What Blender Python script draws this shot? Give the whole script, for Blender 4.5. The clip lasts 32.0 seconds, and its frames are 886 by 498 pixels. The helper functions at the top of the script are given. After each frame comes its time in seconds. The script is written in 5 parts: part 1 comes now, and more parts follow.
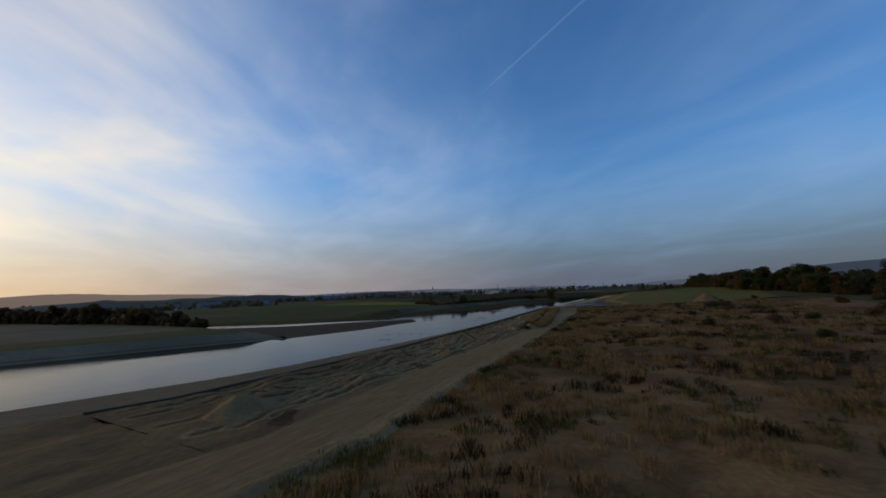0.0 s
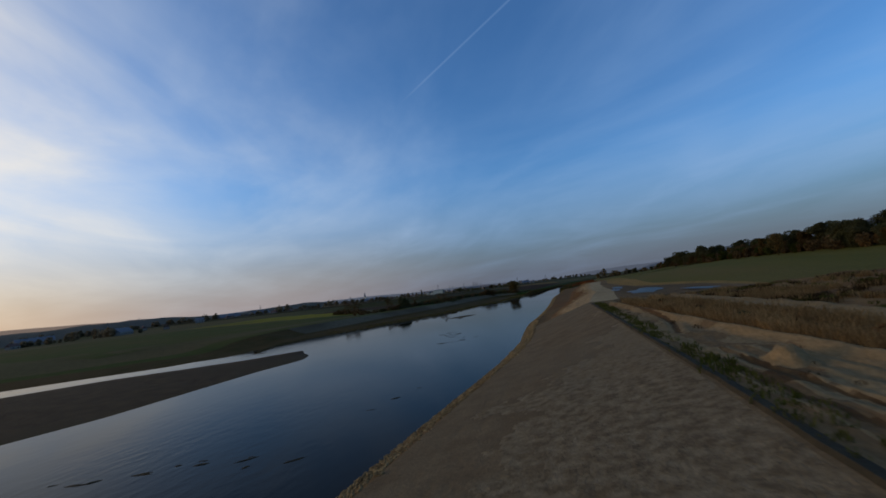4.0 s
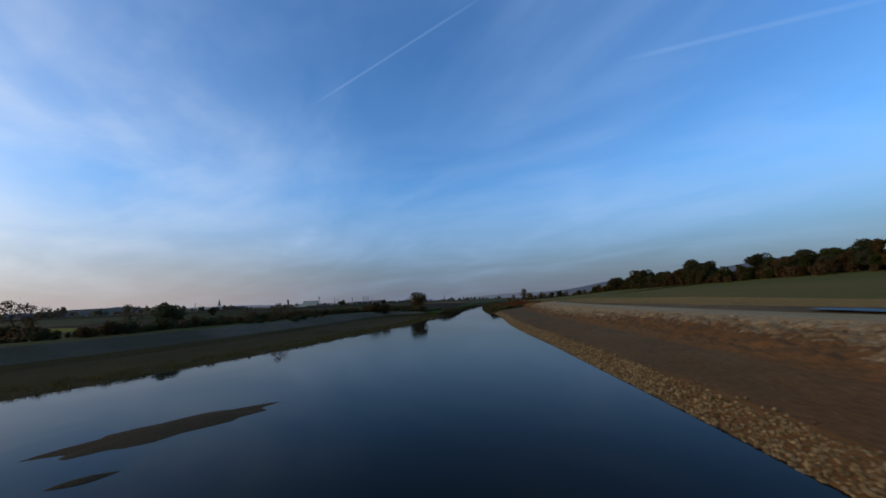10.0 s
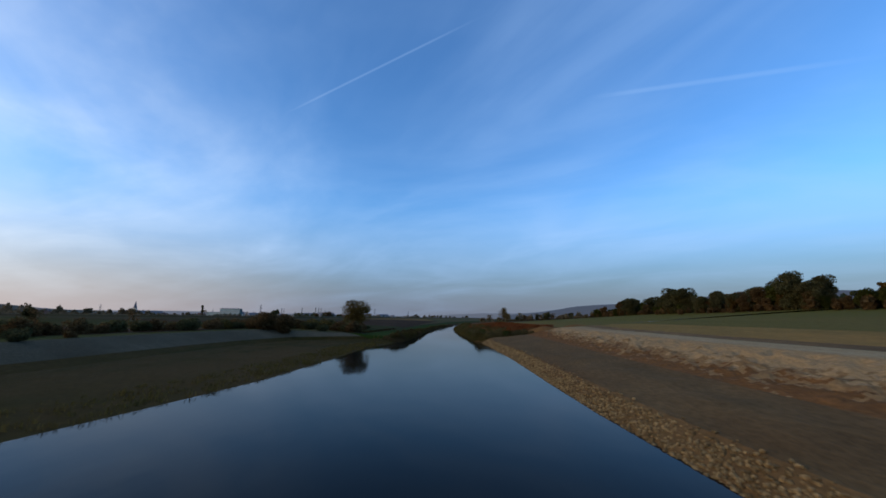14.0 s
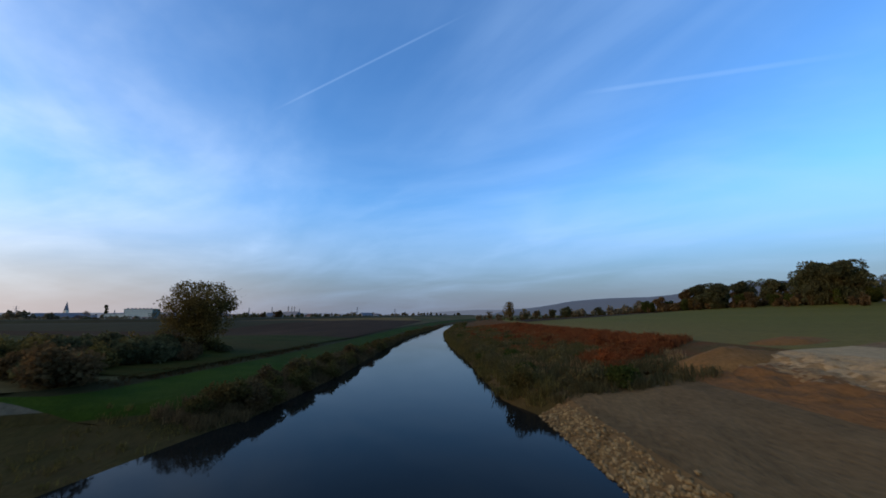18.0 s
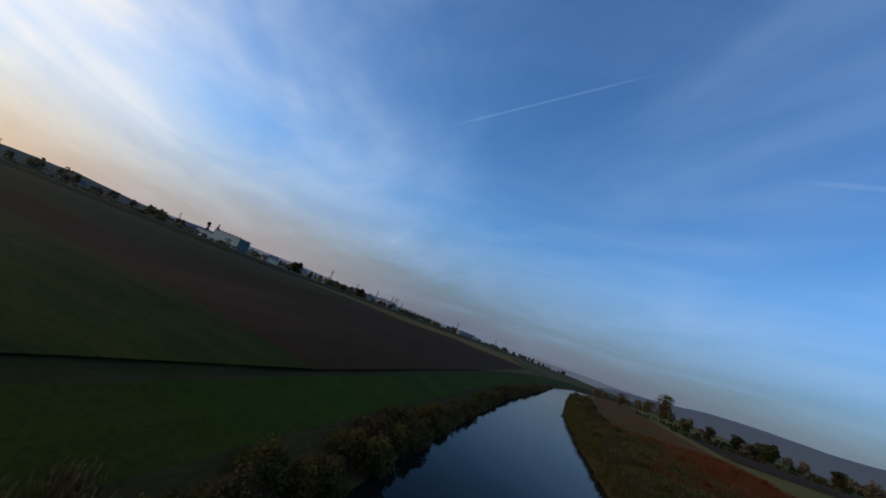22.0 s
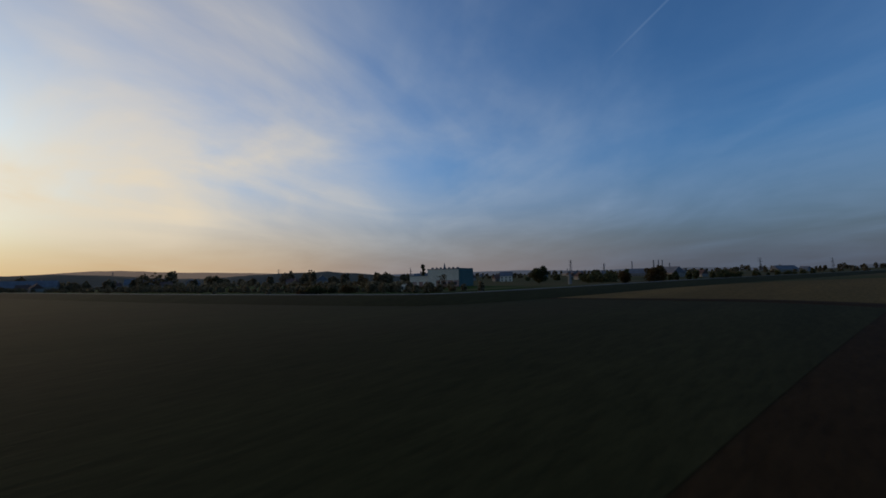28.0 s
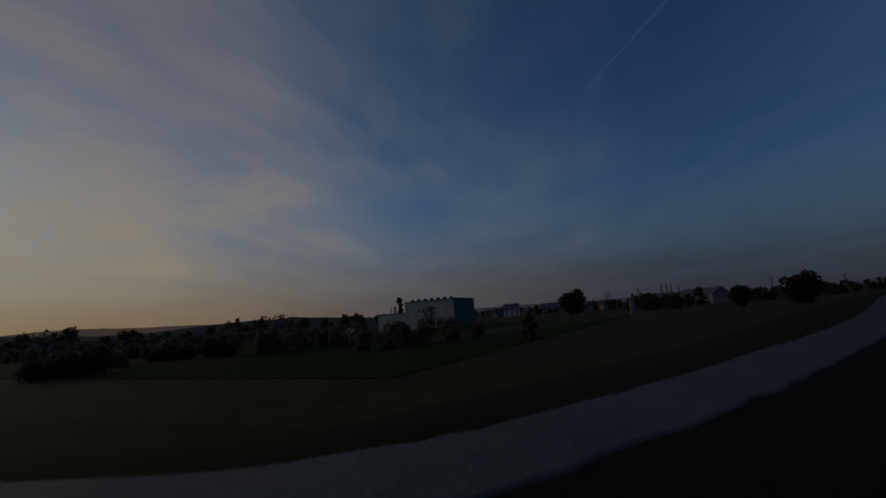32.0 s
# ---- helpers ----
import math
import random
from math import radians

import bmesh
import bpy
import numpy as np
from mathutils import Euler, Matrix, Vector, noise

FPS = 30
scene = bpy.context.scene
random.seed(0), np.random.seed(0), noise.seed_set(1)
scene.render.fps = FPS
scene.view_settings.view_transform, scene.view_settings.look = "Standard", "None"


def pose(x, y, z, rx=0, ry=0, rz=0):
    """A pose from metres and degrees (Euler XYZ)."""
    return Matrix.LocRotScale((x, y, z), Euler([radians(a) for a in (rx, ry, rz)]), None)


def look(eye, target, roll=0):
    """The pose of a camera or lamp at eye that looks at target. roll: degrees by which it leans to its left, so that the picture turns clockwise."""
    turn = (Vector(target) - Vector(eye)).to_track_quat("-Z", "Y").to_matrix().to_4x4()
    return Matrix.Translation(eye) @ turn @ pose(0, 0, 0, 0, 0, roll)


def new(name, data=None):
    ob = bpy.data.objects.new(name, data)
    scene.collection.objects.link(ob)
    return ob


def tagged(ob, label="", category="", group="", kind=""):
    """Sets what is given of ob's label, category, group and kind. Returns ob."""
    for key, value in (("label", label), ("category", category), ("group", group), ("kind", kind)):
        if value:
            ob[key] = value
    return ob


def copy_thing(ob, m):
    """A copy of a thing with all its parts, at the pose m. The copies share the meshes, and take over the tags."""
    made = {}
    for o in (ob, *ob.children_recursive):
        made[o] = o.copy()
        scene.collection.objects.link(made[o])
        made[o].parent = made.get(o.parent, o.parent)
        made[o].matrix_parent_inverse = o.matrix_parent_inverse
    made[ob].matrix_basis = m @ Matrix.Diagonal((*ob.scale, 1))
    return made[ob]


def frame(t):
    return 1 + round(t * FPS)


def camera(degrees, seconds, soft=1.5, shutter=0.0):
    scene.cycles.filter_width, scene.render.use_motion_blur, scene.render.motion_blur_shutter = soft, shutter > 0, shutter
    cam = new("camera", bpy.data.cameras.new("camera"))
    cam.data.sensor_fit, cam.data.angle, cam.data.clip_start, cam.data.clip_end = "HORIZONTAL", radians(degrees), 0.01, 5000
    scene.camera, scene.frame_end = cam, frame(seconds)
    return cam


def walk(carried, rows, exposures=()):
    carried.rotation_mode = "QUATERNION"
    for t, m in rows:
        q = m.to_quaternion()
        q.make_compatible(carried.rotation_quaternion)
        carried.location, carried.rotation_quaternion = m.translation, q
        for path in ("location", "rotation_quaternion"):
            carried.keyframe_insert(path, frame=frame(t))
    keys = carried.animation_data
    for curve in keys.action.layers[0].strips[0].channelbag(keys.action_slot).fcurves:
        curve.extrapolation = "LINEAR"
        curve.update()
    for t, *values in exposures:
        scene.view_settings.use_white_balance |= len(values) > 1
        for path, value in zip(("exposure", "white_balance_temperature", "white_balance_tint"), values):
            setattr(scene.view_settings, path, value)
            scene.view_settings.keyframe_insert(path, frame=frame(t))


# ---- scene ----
cam = camera(96.4, 32.0, soft=1.7, shutter=0.2)


def aim(eye, yaw, pitch, roll):
    """Pose from the heading (degrees left of +y), the pitch and the lean."""
    a, b, e = radians(yaw), radians(pitch), Vector(eye)
    return look(e, e + Vector((-math.sin(a) * math.cos(b), math.cos(a) * math.cos(b), math.sin(b))), roll)


U = 0.8     # metres for one unit of the plan
PATH = [
    (0.0, (130.91, 66.35, 23.21), 29.84, 5.95, -2.05),
    (0.5, (118.81, 84.13, 22.84), 28.81, 6.07, -2.77),
    (1.0, (107.16, 101.97, 22.40), 27.60, 6.23, -3.26),
    (1.5, (96.15, 119.71, 21.83), 26.61, 6.31, -3.71),
    (2.0, (85.53, 139.09, 21.03), 25.52, 6.28, -4.48),
    (2.5, (74.89, 160.73, 20.17), 24.19, 6.17, -5.52),
    (3.0, (66.79, 181.00, 19.23), 22.94, 6.05, -6.24),
    (3.5, (58.16, 197.45, 18.32), 21.55, 5.97, -6.37),
    (4.0, (50.40, 213.48, 17.25), 20.11, 5.90, -6.46),
    (4.5, (43.62, 229.10, 16.15), 18.67, 5.86, -6.48),
    (5.0, (37.96, 244.36, 15.09), 17.26, 5.89, -6.38),
    (5.5, (33.53, 259.27, 14.12), 15.94, 6.00, -6.15),
    (6.0, (30.46, 273.87, 13.26), 14.75, 6.24, -5.75),
    (6.5, (27.57, 287.84, 12.50), 13.61, 6.61, -5.74),
    (7.0, (22.04, 305.51, 12.47), 12.21, 7.14, -4.97),
    (7.5, (17.60, 323.52, 12.20), 10.94, 7.23, -4.71),
    (8.0, (14.21, 340.69, 12.26), 9.78, 7.38, -4.73),
    (8.5, (10.98, 357.51, 11.90), 8.52, 7.22, -4.97),
    (9.0, (8.49, 374.09, 11.70), 7.13, 7.25, -4.74),
    (9.5, (6.43, 390.44, 11.50), 6.09, 7.23, -4.15),
    (10.0, (4.39, 406.21, 11.40), 5.25, 7.37, -2.48),
    (10.5, (2.84, 421.68, 11.03), 4.84, 7.18, -1.63),
    (11.0, (1.25, 437.22, 10.93), 4.38, 7.31, -1.45),
    (11.5, (0.88, 452.49, 10.38), 3.98, 7.56, -2.24),
    (12.0, (0.47, 467.92, 10.06), 3.05, 8.13, -2.49),
    (12.5, (-0.24, 483.71, 10.45), 2.12, 8.58, -2.32),
    (13.0, (-1.01, 499.48, 10.74), 1.27, 9.09, -1.73),
    (13.5, (-1.55, 515.52, 10.61), 0.80, 9.43, -0.50),
    (14.0, (-1.61, 531.60, 10.50), 0.70, 9.82, 0.55),
    (14.5, (-1.49, 547.61, 10.34), 0.61, 9.64, 1.21),
    (15.0, (-1.15, 563.82, 10.60), 0.54, 9.37, 1.38),
    (15.5, (-0.72, 580.06, 11.17), 0.45, 9.04, 1.19),
    (16.0, (-0.30, 596.15, 11.79), 0.32, 8.75, 0.75),
    (16.5, (0.04, 611.92, 12.29), 0.12, 8.60, 0.17),
    (17.0, (0.25, 627.21, 12.52), -0.20, 8.69, -0.40),
    (17.5, (0.84, 642.30, 12.03), -0.47, 8.91, -0.72),
    (18.0, (1.48, 657.08, 11.74), -0.70, 9.42, -0.38),
    (18.5, (1.95, 671.42, 11.83), -0.84, 10.16, 1.17),
    (19.0, (2.83, 685.35, 12.93), -0.54, 10.50, 3.59),
    (19.5, (2.94, 698.81, 13.46), 0.60, 11.29, 6.96),
    (20.0, (2.55, 712.14, 14.22), 2.27, 11.59, 11.02),
    (20.5, (2.05, 725.52, 14.41), 5.06, 11.69, 14.44),
    (21.0, (0.10, 739.23, 14.04), 8.93, 11.39, 17.64),
    (21.5, (-5.16, 751.23, 13.95), 13.23, 10.64, 19.13),
    (22.0, (-8.16, 761.48, 13.11), 18.00, 10.22, 21.49),
    (22.5, (-10.97, 770.85, 12.19), 22.74, 9.60, 22.46),
    (23.0, (-13.52, 779.54, 11.58), 27.64, 8.57, 22.61),
    (23.5, (-17.58, 786.77, 10.69), 31.96, 8.21, 21.97),
    (24.0, (-22.49, 793.61, 10.36), 36.05, 7.54, 21.02),
    (24.5, (-27.02, 801.65, 11.22), 39.82, 6.83, 19.75),
    (25.0, (-31.80, 810.64, 12.64), 42.30, 6.25, 17.45),
    (25.5, (-37.97, 819.81, 14.28), 44.72, 5.64, 13.96),
    (26.0, (-45.99, 828.53, 15.69), 46.91, 4.95, 10.88),
    (26.5, (-55.66, 836.44, 16.10), 48.34, 4.75, 6.01),
    (27.0, (-65.94, 843.25, 15.90), 48.68, 4.40, 2.50),
    (27.5, (-76.57, 849.19, 15.40), 48.27, 4.03, 0.20),
    (28.0, (-87.05, 855.01, 14.70), 47.49, 3.79, -1.30),
    (28.5, (-96.88, 861.50, 14.00), 46.67, 3.82, -2.40),
    (29.0, (-105.60, 869.39, 13.20), 46.17, 4.25, -2.60),
    (29.5, (-113.36, 877.94, 12.50), 45.85, 4.89, -2.45),
    (30.0, (-120.87, 886.31, 12.00), 45.71, 5.42, -2.20),
    (30.5, (-128.77, 893.93, 11.70), 45.47, 6.11, -1.95),
    (31.0, (-137.24, 900.37, 11.50), 44.93, 7.50, -1.90),
    (31.5, (-145.58, 906.67, 11.75), 44.18, 9.64, -4.47),
    (32.0, (-151.50, 913.50, 12.80), 44.79, 9.34, -4.40),
]
EXPOSURES = [(0.0, -0.5), (3.0, -0.45), (6.0, -0.35), (10.0, -0.05), (13.0, 0.15), (17.0, 0.3), (19.0, 0.35), (21.5, -0.1), (23.0, -0.4), (26.0, -0.82), (28.5, -1.08), (30.0, -1.7), (31.0, -2.1), (32.0, -2.6)]
walk(cam, [(t, aim([U * c for c in e], y, p, r)) for t, e, y, p, r in PATH], EXPOSURES)

# ---------------------------------------------------------------- sky and sun
SUN_AZ = 104.0      # degrees left of +y
SUN_EL = 5.0
sun_dir = Vector((-math.sin(radians(SUN_AZ)) * math.cos(radians(SUN_EL)), math.cos(radians(SUN_AZ)) * math.cos(radians(SUN_EL)), math.sin(radians(SUN_EL))))

world = bpy.data.worlds.new("evening_sky")
scene.world = world
world.use_nodes = True
wn, wl = world.node_tree.nodes, world.node_tree.links
wn.clear()


def wmath(op, a, b=None, c=None, clamp=False):
    n = wn.new("ShaderNodeMath")
    n.operation, n.use_clamp = op, clamp
    for i, v in enumerate((a, b, c)):
        if v is None:
            continue
        if isinstance(v, (int, float)):
            n.inputs[i].default_value = v
        else:
            wl.new(v, n.inputs[i])
    return n.outputs[0]


def wdot(vec, v):
    n = wn.new("ShaderNodeVectorMath")
    n.operation = "DOT_PRODUCT"
    wl.new(vec, n.inputs[0])
    n.inputs[1].default_value = v
    return n.outputs["Value"]


def wmix(fac, a, b, mode="MIX"):
    n = wn.new("ShaderNodeMix")
    n.data_type, n.blend_type = "RGBA", mode
    for sock, v in ((n.inputs[0], fac), (n.inputs[6], a), (n.inputs[7], b)):
        if isinstance(v, (int, float)):
            sock.default_value = v
        elif isinstance(v, tuple):
            sock.default_value = (*v, 1)
        else:
            wl.new(v, sock)
    return n.outputs[2]


def wsmooth(v, lo, hi):
    n = wn.new("ShaderNodeMapRange")
    n.interpolation_type = "SMOOTHSTEP"
    wl.new(v, n.inputs[0])
    n.inputs[1].default_value, n.inputs[2].default_value = lo, hi
    return n.outputs[0]


coord = wn.new("ShaderNodeTexCoord").outputs["Generated"]
sky = wn.new("ShaderNodeTexSky")
sky.sky_type, sky.sun_disc = "NISHITA", False
sky.sun_elevation, sky.sun_rotation = radians(SUN_EL + 3), radians(-SUN_AZ)
sky.air_density, sky.dust_density, sky.ozone_density = 1.0, 0.6, 2.0
split = wn.new("ShaderNodeSeparateXYZ")
wl.new(coord, split.inputs[0])
up = split.outputs["Z"]
toward = wdot(coord, tuple(sun_dir))

# thin cirrus, drawn out along one wind direction
lift = wmath("ADD", wmath("MAXIMUM", up, 0.0), 0.16)
flat = wn.new("ShaderNodeCombineXYZ")
wl.new(wmath("DIVIDE", split.outputs["X"], lift), flat.inputs[0])
wl.new(wmath("DIVIDE", split.outputs["Y"], lift), flat.inputs[1])


def cirrus(turn, length, scale, detail, lo, hi, seed, rough=0.55, bend=0.6):
    """Cloud cover drawn out by that length along a direction of the sky's plane."""
    m = wn.new("ShaderNodeMapping")
    m.vector_type = "TEXTURE"
    m.inputs["Rotation"].default_value = (0, 0, radians(turn))
    m.inputs["Scale"].default_value = (length, 1, 1)
    m.inputs["Location"].default_value = (seed, seed * 0.37, 0)
    wl.new(flat.outputs[0], m.inputs[0])
    t = wn.new("ShaderNodeTexNoise")
    t.inputs["Scale"].default_value, t.inputs["Detail"].default_value = scale, detail
    t.inputs["Roughness"].default_value, t.inputs["Distortion"].default_value = rough, bend
    wl.new(m.outputs[0], t.inputs[0])
    return wsmooth(t.outputs[0], lo, hi)


veil = cirrus(-20, 1.5, 0.8, 6, 0.34, 0.82, 3.1)
wisps = cirrus(-46, 1.9, 1.3, 8, 0.40, 0.80, 8.7, 0.52)
bands = cirrus(100, 1.7, 1.1, 7, 0.34, 0.82, 5.2, 0.5, 0.9)
west = wsmooth(toward, 0.05, 0.95)
east = wmath("SUBTRACT", 1.0, wsmooth(toward, 0.25, 0.75))
cover = wmath("ADD", wmath("MULTIPLY", veil, wmath("ADD", wmath("MULTIPLY", west, 0.25), 0.34)), wmath("MULTIPLY", wmath("MULTIPLY", wisps, east), 0.28))
cover = wmath("ADD", cover, wmath("MULTIPLY", west, wmath("ADD", wmath("MULTIPLY", bands, 0.46), wmath("MULTIPLY", wsmooth(toward, 0.4, 0.95), 0.26))), clamp=True)


def trail(a, b, width, strength):
    """A contrail between two directions of the sky."""
    a, b = Vector(a).normalized(), Vector(b).normalized()
    n = a.cross(b).normalized()
    along = n.cross(a).normalized()
    off = wmath("ABSOLUTE", wdot(coord, tuple(n)))
    t = wdot(coord, tuple(along))
    end = b.dot(along)
    core = wsmooth(off, width, width * 0.15)
    ends = wmath("MULTIPLY", wsmooth(t, -0.02, 0.10), wsmooth(t, end + 0.02, end - 0.14))
    front = wmath("GREATER_THAN", wdot(coord, tuple((a + b).normalized())), 0.3)
    return wmath("MULTIPLY", wmath("MULTIPLY", core, wmath("MULTIPLY", ends, front)), strength)


trails = wmath("ADD", trail((-0.36, 0.815, 0.447), (0.066, 0.765, 0.645), 0.0034, 0.15), trail((0.32, 0.814, 0.486), (0.70, 0.58, 0.42), 0.007, 0.13))

cloud_colour = wmix(wsmooth(toward, 0.0, 0.62), (0.40, 0.61, 0.96), (0.86, 0.95, 1.06))
cloud_colour = wmix(wsmooth(toward, 0.55, 0.98), cloud_colour, (1.55, 1.32, 0.98))
base = wmix(1.0, sky.outputs[0], (0.60, 1.0, 1.52), "MULTIPLY")
SKY_GAIN = 0.20
gain = wn.new("ShaderNodeVectorMath")
gain.operation = "SCALE"
wl.new(base, gain.inputs[0])
gain.inputs["Scale"].default_value = SKY_GAIN
sky_rgb = gain.outputs[0]
haze_colour = wmix(wsmooth(toward, -0.1, 0.75), (0.150, 0.170, 0.240), (0.50, 0.41, 0.41))
haze_colour = wmix(wsmooth(toward, 0.60, 1.02), haze_colour, (1.05, 0.64, 0.33))
low = wsmooth(up, 0.30, 0.0)
hazed = wmix(wmath("MULTIPLY", low, 0.94), sky_rgb, haze_colour)
clear_low = wmath("ADD", wmath("MULTIPLY", wsmooth(up, 0.01, 0.16), 0.75), 0.25)
clouded = wmix(wmath("ADD", wmath("MULTIPLY", cover, clear_low), trails, clamp=True), hazed, cloud_colour)
bg = wn.new("ShaderNodeBackground")
wl.new(clouded, bg.inputs[0])
bg.inputs[1].default_value = 1.0
wout = wn.new("ShaderNodeOutputWorld")
wl.new(bg.outputs[0], wout.inputs[0])

sun = new("sun", bpy.data.lights.new("sun", "SUN"))
sun.data.energy, sun.data.angle, sun.data.color = 1.3, radians(20), (1.0, 0.70, 0.42)
sun.matrix_world = look((0, 0, 200), Vector((0, 0, 200)) - sun_dir)


# ---------------------------------------------------------------- materials
def material(name, colours, scale=1.0, rough=0.9, bump=0.3, fine=12.0, spec=0.03, island=0.0, stretch=(1, 1, 1), turn=0.0, big=0.02, metal=0.0, damp=0.62):
    """A surface of two or three colours mixed by noise at two scales and a large drift, with fine relief. Metres."""
    if damp < 1:
        colours = [(1.2 * damp * c[0], damp * c[1], 0.63 * damp * c[2]) for c in colours]
    m = bpy.data.materials.new(name)
    m.use_nodes = True
    nt = m.node_tree
    nd, ln = nt.nodes, nt.links
    bsdf = nd["Principled BSDF"]
    tc = nd.new("ShaderNodeNewGeometry").outputs["Position"]
    mp = nd.new("ShaderNodeMapping")
    mp.inputs["Scale"].default_value = stretch
    mp.inputs["Rotation"].default_value = (0, 0, radians(turn))
    ln.new(tc, mp.inputs[0])

    def noise_tex(s, d, r=0.6):
        t = nd.new("ShaderNodeTexNoise")
        t.inputs["Scale"].default_value, t.inputs["Detail"].default_value, t.inputs["Roughness"].default_value = s, d, r
        ln.new(mp.outputs[0], t.inputs[0])
        return t.outputs[0]

    def ramp(v, lo, hi):
        r = nd.new("ShaderNodeMapRange")
        r.inputs[1].default_value, r.inputs[2].default_value = lo, hi
        ln.new(v, r.inputs[0])
        return r.outputs[0]

    def mixed(f, a, b, mode="MIX"):
        x = nd.new("ShaderNodeMix")
        x.data_type, x.blend_type = "RGBA", mode
        for sock, v in ((x.inputs[0], f), (x.inputs[6], a), (x.inputs[7], b)):
            if isinstance(v, (int, float)):
                sock.default_value = v
            elif isinstance(v, tuple):
                sock.default_value = (*v, 1)
            else:
                ln.new(v, sock)
        return x.outputs[2]

    mid, fin, wide = noise_tex(0.45 * scale, 5), noise_tex(fine, 4, 0.7), noise_tex(big, 3)
    col = mixed(ramp(mid, 0.36, 0.64), colours[0], colours[1])
    if len(colours) > 2:
        col = mixed(ramp(wide, 0.46, 0.62), col, colours[2])
    dark = nd.new("ShaderNodeMapRange")
    dark.inputs[1].default_value, dark.inputs[2].default_value, dark.inputs[3].default_value, dark.inputs[4].default_value = 0.3, 0.7, 0.72, 1.22
    ln.new(fin, dark.inputs[0])
    col = mixed(1.0, col, dark.outputs[0], "MULTIPLY")
    if island:
        rnd = nd.new("ShaderNodeNewGeometry").outputs["Random Per Island"]
        k = nd.new("ShaderNodeMapRange")
        k.inputs[3].default_value, k.inputs[4].default_value = 1 - island, 1 + island
        ln.new(rnd, k.inputs[0])
        col = mixed(1.0, col, k.outputs[0], "MULTIPLY")
        ob = nd.new("ShaderNodeObjectInfo").outputs["Random"]
        k2 = nd.new("ShaderNodeMapRange")
        k2.inputs[3].default_value, k2.inputs[4].default_value = 1 - island * 0.5, 1 + island * 0.5
        ln.new(ob, k2.inputs[0])
        col = mixed(1.0, col, k2.outputs[0], "MULTIPLY")
    ln.new(col, bsdf.inputs["Base Color"])
    bsdf.inputs["Roughness"].default_value = rough
    bsdf.inputs["Specular IOR Level"].default_value = spec
    bsdf.inputs["Metallic"].default_value = metal
    if bump:
        bp = nd.new("ShaderNodeBump")
        bp.inputs["Strength"].default_value, bp.inputs["Distance"].default_value = bump, 0.25
        mixh = nd.new("ShaderNodeMath")
        mixh.operation = "ADD"
        ln.new(mid, mixh.inputs[0])
        ln.new(fin, mixh.inputs[1])
        ln.new(mixh.outputs[0], bp.inputs["Height"])
        ln.new(bp.outputs[0], bsdf.inputs["Normal"])
    return m


def thin_leaf(m, share):
    """Lets part of the light through a leaf, as thin foliage does against a bright sky."""
    nd, ln = m.node_tree.nodes, m.node_tree.links
    bsdf, out = nd["Principled BSDF"], nd["Material Output"]
    thin, both = nd.new("ShaderNodeBsdfTranslucent"), nd.new("ShaderNodeMixShader")
    ln.new(bsdf.inputs["Base Color"].links[0].from_socket, thin.inputs[0])
    both.inputs[0].default_value = share
    ln.new(bsdf.outputs[0], both.inputs[1])
    ln.new(thin.outputs[0], both.inputs[2])
    ln.new(both.outputs[0], out.inputs[0])
    return m


M = {}
M["dirt"] = material("packed_dirt", [(0.178, 0.126, 0.088), (0.248, 0.180, 0.128), (0.140, 0.097, 0.068)], 1.0, 0.95, 0.4, 3.0, stretch=(1, 0.35, 1))
M["road"] = material("dirt_track", [(0.3105, 0.23, 0.1495), (0.368, 0.276, 0.184), (0.2645, 0.1898, 0.1265)], 1.2, 0.95, 0.35, 2.5, stretch=(1, 0.12, 1))
M["slab"] = material("gravel_revetment", [(0.165, 0.132, 0.108), (0.215, 0.180, 0.152), (0.195, 0.172, 0.155)], 0.8, 0.95, 0.5, 5.0)
M["pebbles"] = material("grey_pebble_layer", [(0.215, 0.190, 0.170), (0.120, 0.100, 0.084), (0.170, 0.148, 0.130)], 3.0, 0.95, 1.0, 6.0, damp=0.95)
M["darkslab"] = material("dark_gravel_revetment", [(0.135, 0.122, 0.112), (0.170, 0.155, 0.145), (0.115, 0.102, 0.092)], 1.2, 0.95, 0.5, 5.0, damp=0.72)
M["mud"] = material("damp_dark_earth", [(0.102, 0.066, 0.042), (0.144, 0.096, 0.06), (0.084, 0.054, 0.036)], 1.5, 0.9, 0.6, 3.5, stretch=(1, 0.4, 1))
M["ochre"] = material("ochre_sand", [(0.28, 0.175, 0.092), (0.23, 0.135, 0.070), (0.19, 0.108, 0.055)], 1.2, 0.95, 0.6, 3.0)
M["sand"] = material("dry_pale_sand", [(0.260, 0.200, 0.145), (0.315, 0.245, 0.180), (0.205, 0.152, 0.108)], 1.5, 0.95, 0.5, 3.5, stretch=(1, 0.4, 1))
M["scrub"] = material("rust_scrub_floor", [(0.17, 0.065, 0.028), (0.11, 0.075, 0.032), (0.085, 0.075, 0.035)], 0.4, 0.95, 0.7, 2.2, big=0.04)
M["bench"] = material("brown_earth_bench", [(0.138, 0.0989, 0.0644), (0.1898, 0.1357, 0.0897), (0.1725, 0.0943, 0.0517)], 0.5, 0.95, 0.5, 2.5, stretch=(1, 0.4, 1))
M["pale"] = material("pale_gravel_slope", [(0.46, 0.37, 0.29), (0.36, 0.27, 0.195), (0.42, 0.32, 0.235)], 2.6, 0.95, 0.8, 3.2, stretch=(1, 0.6, 1))
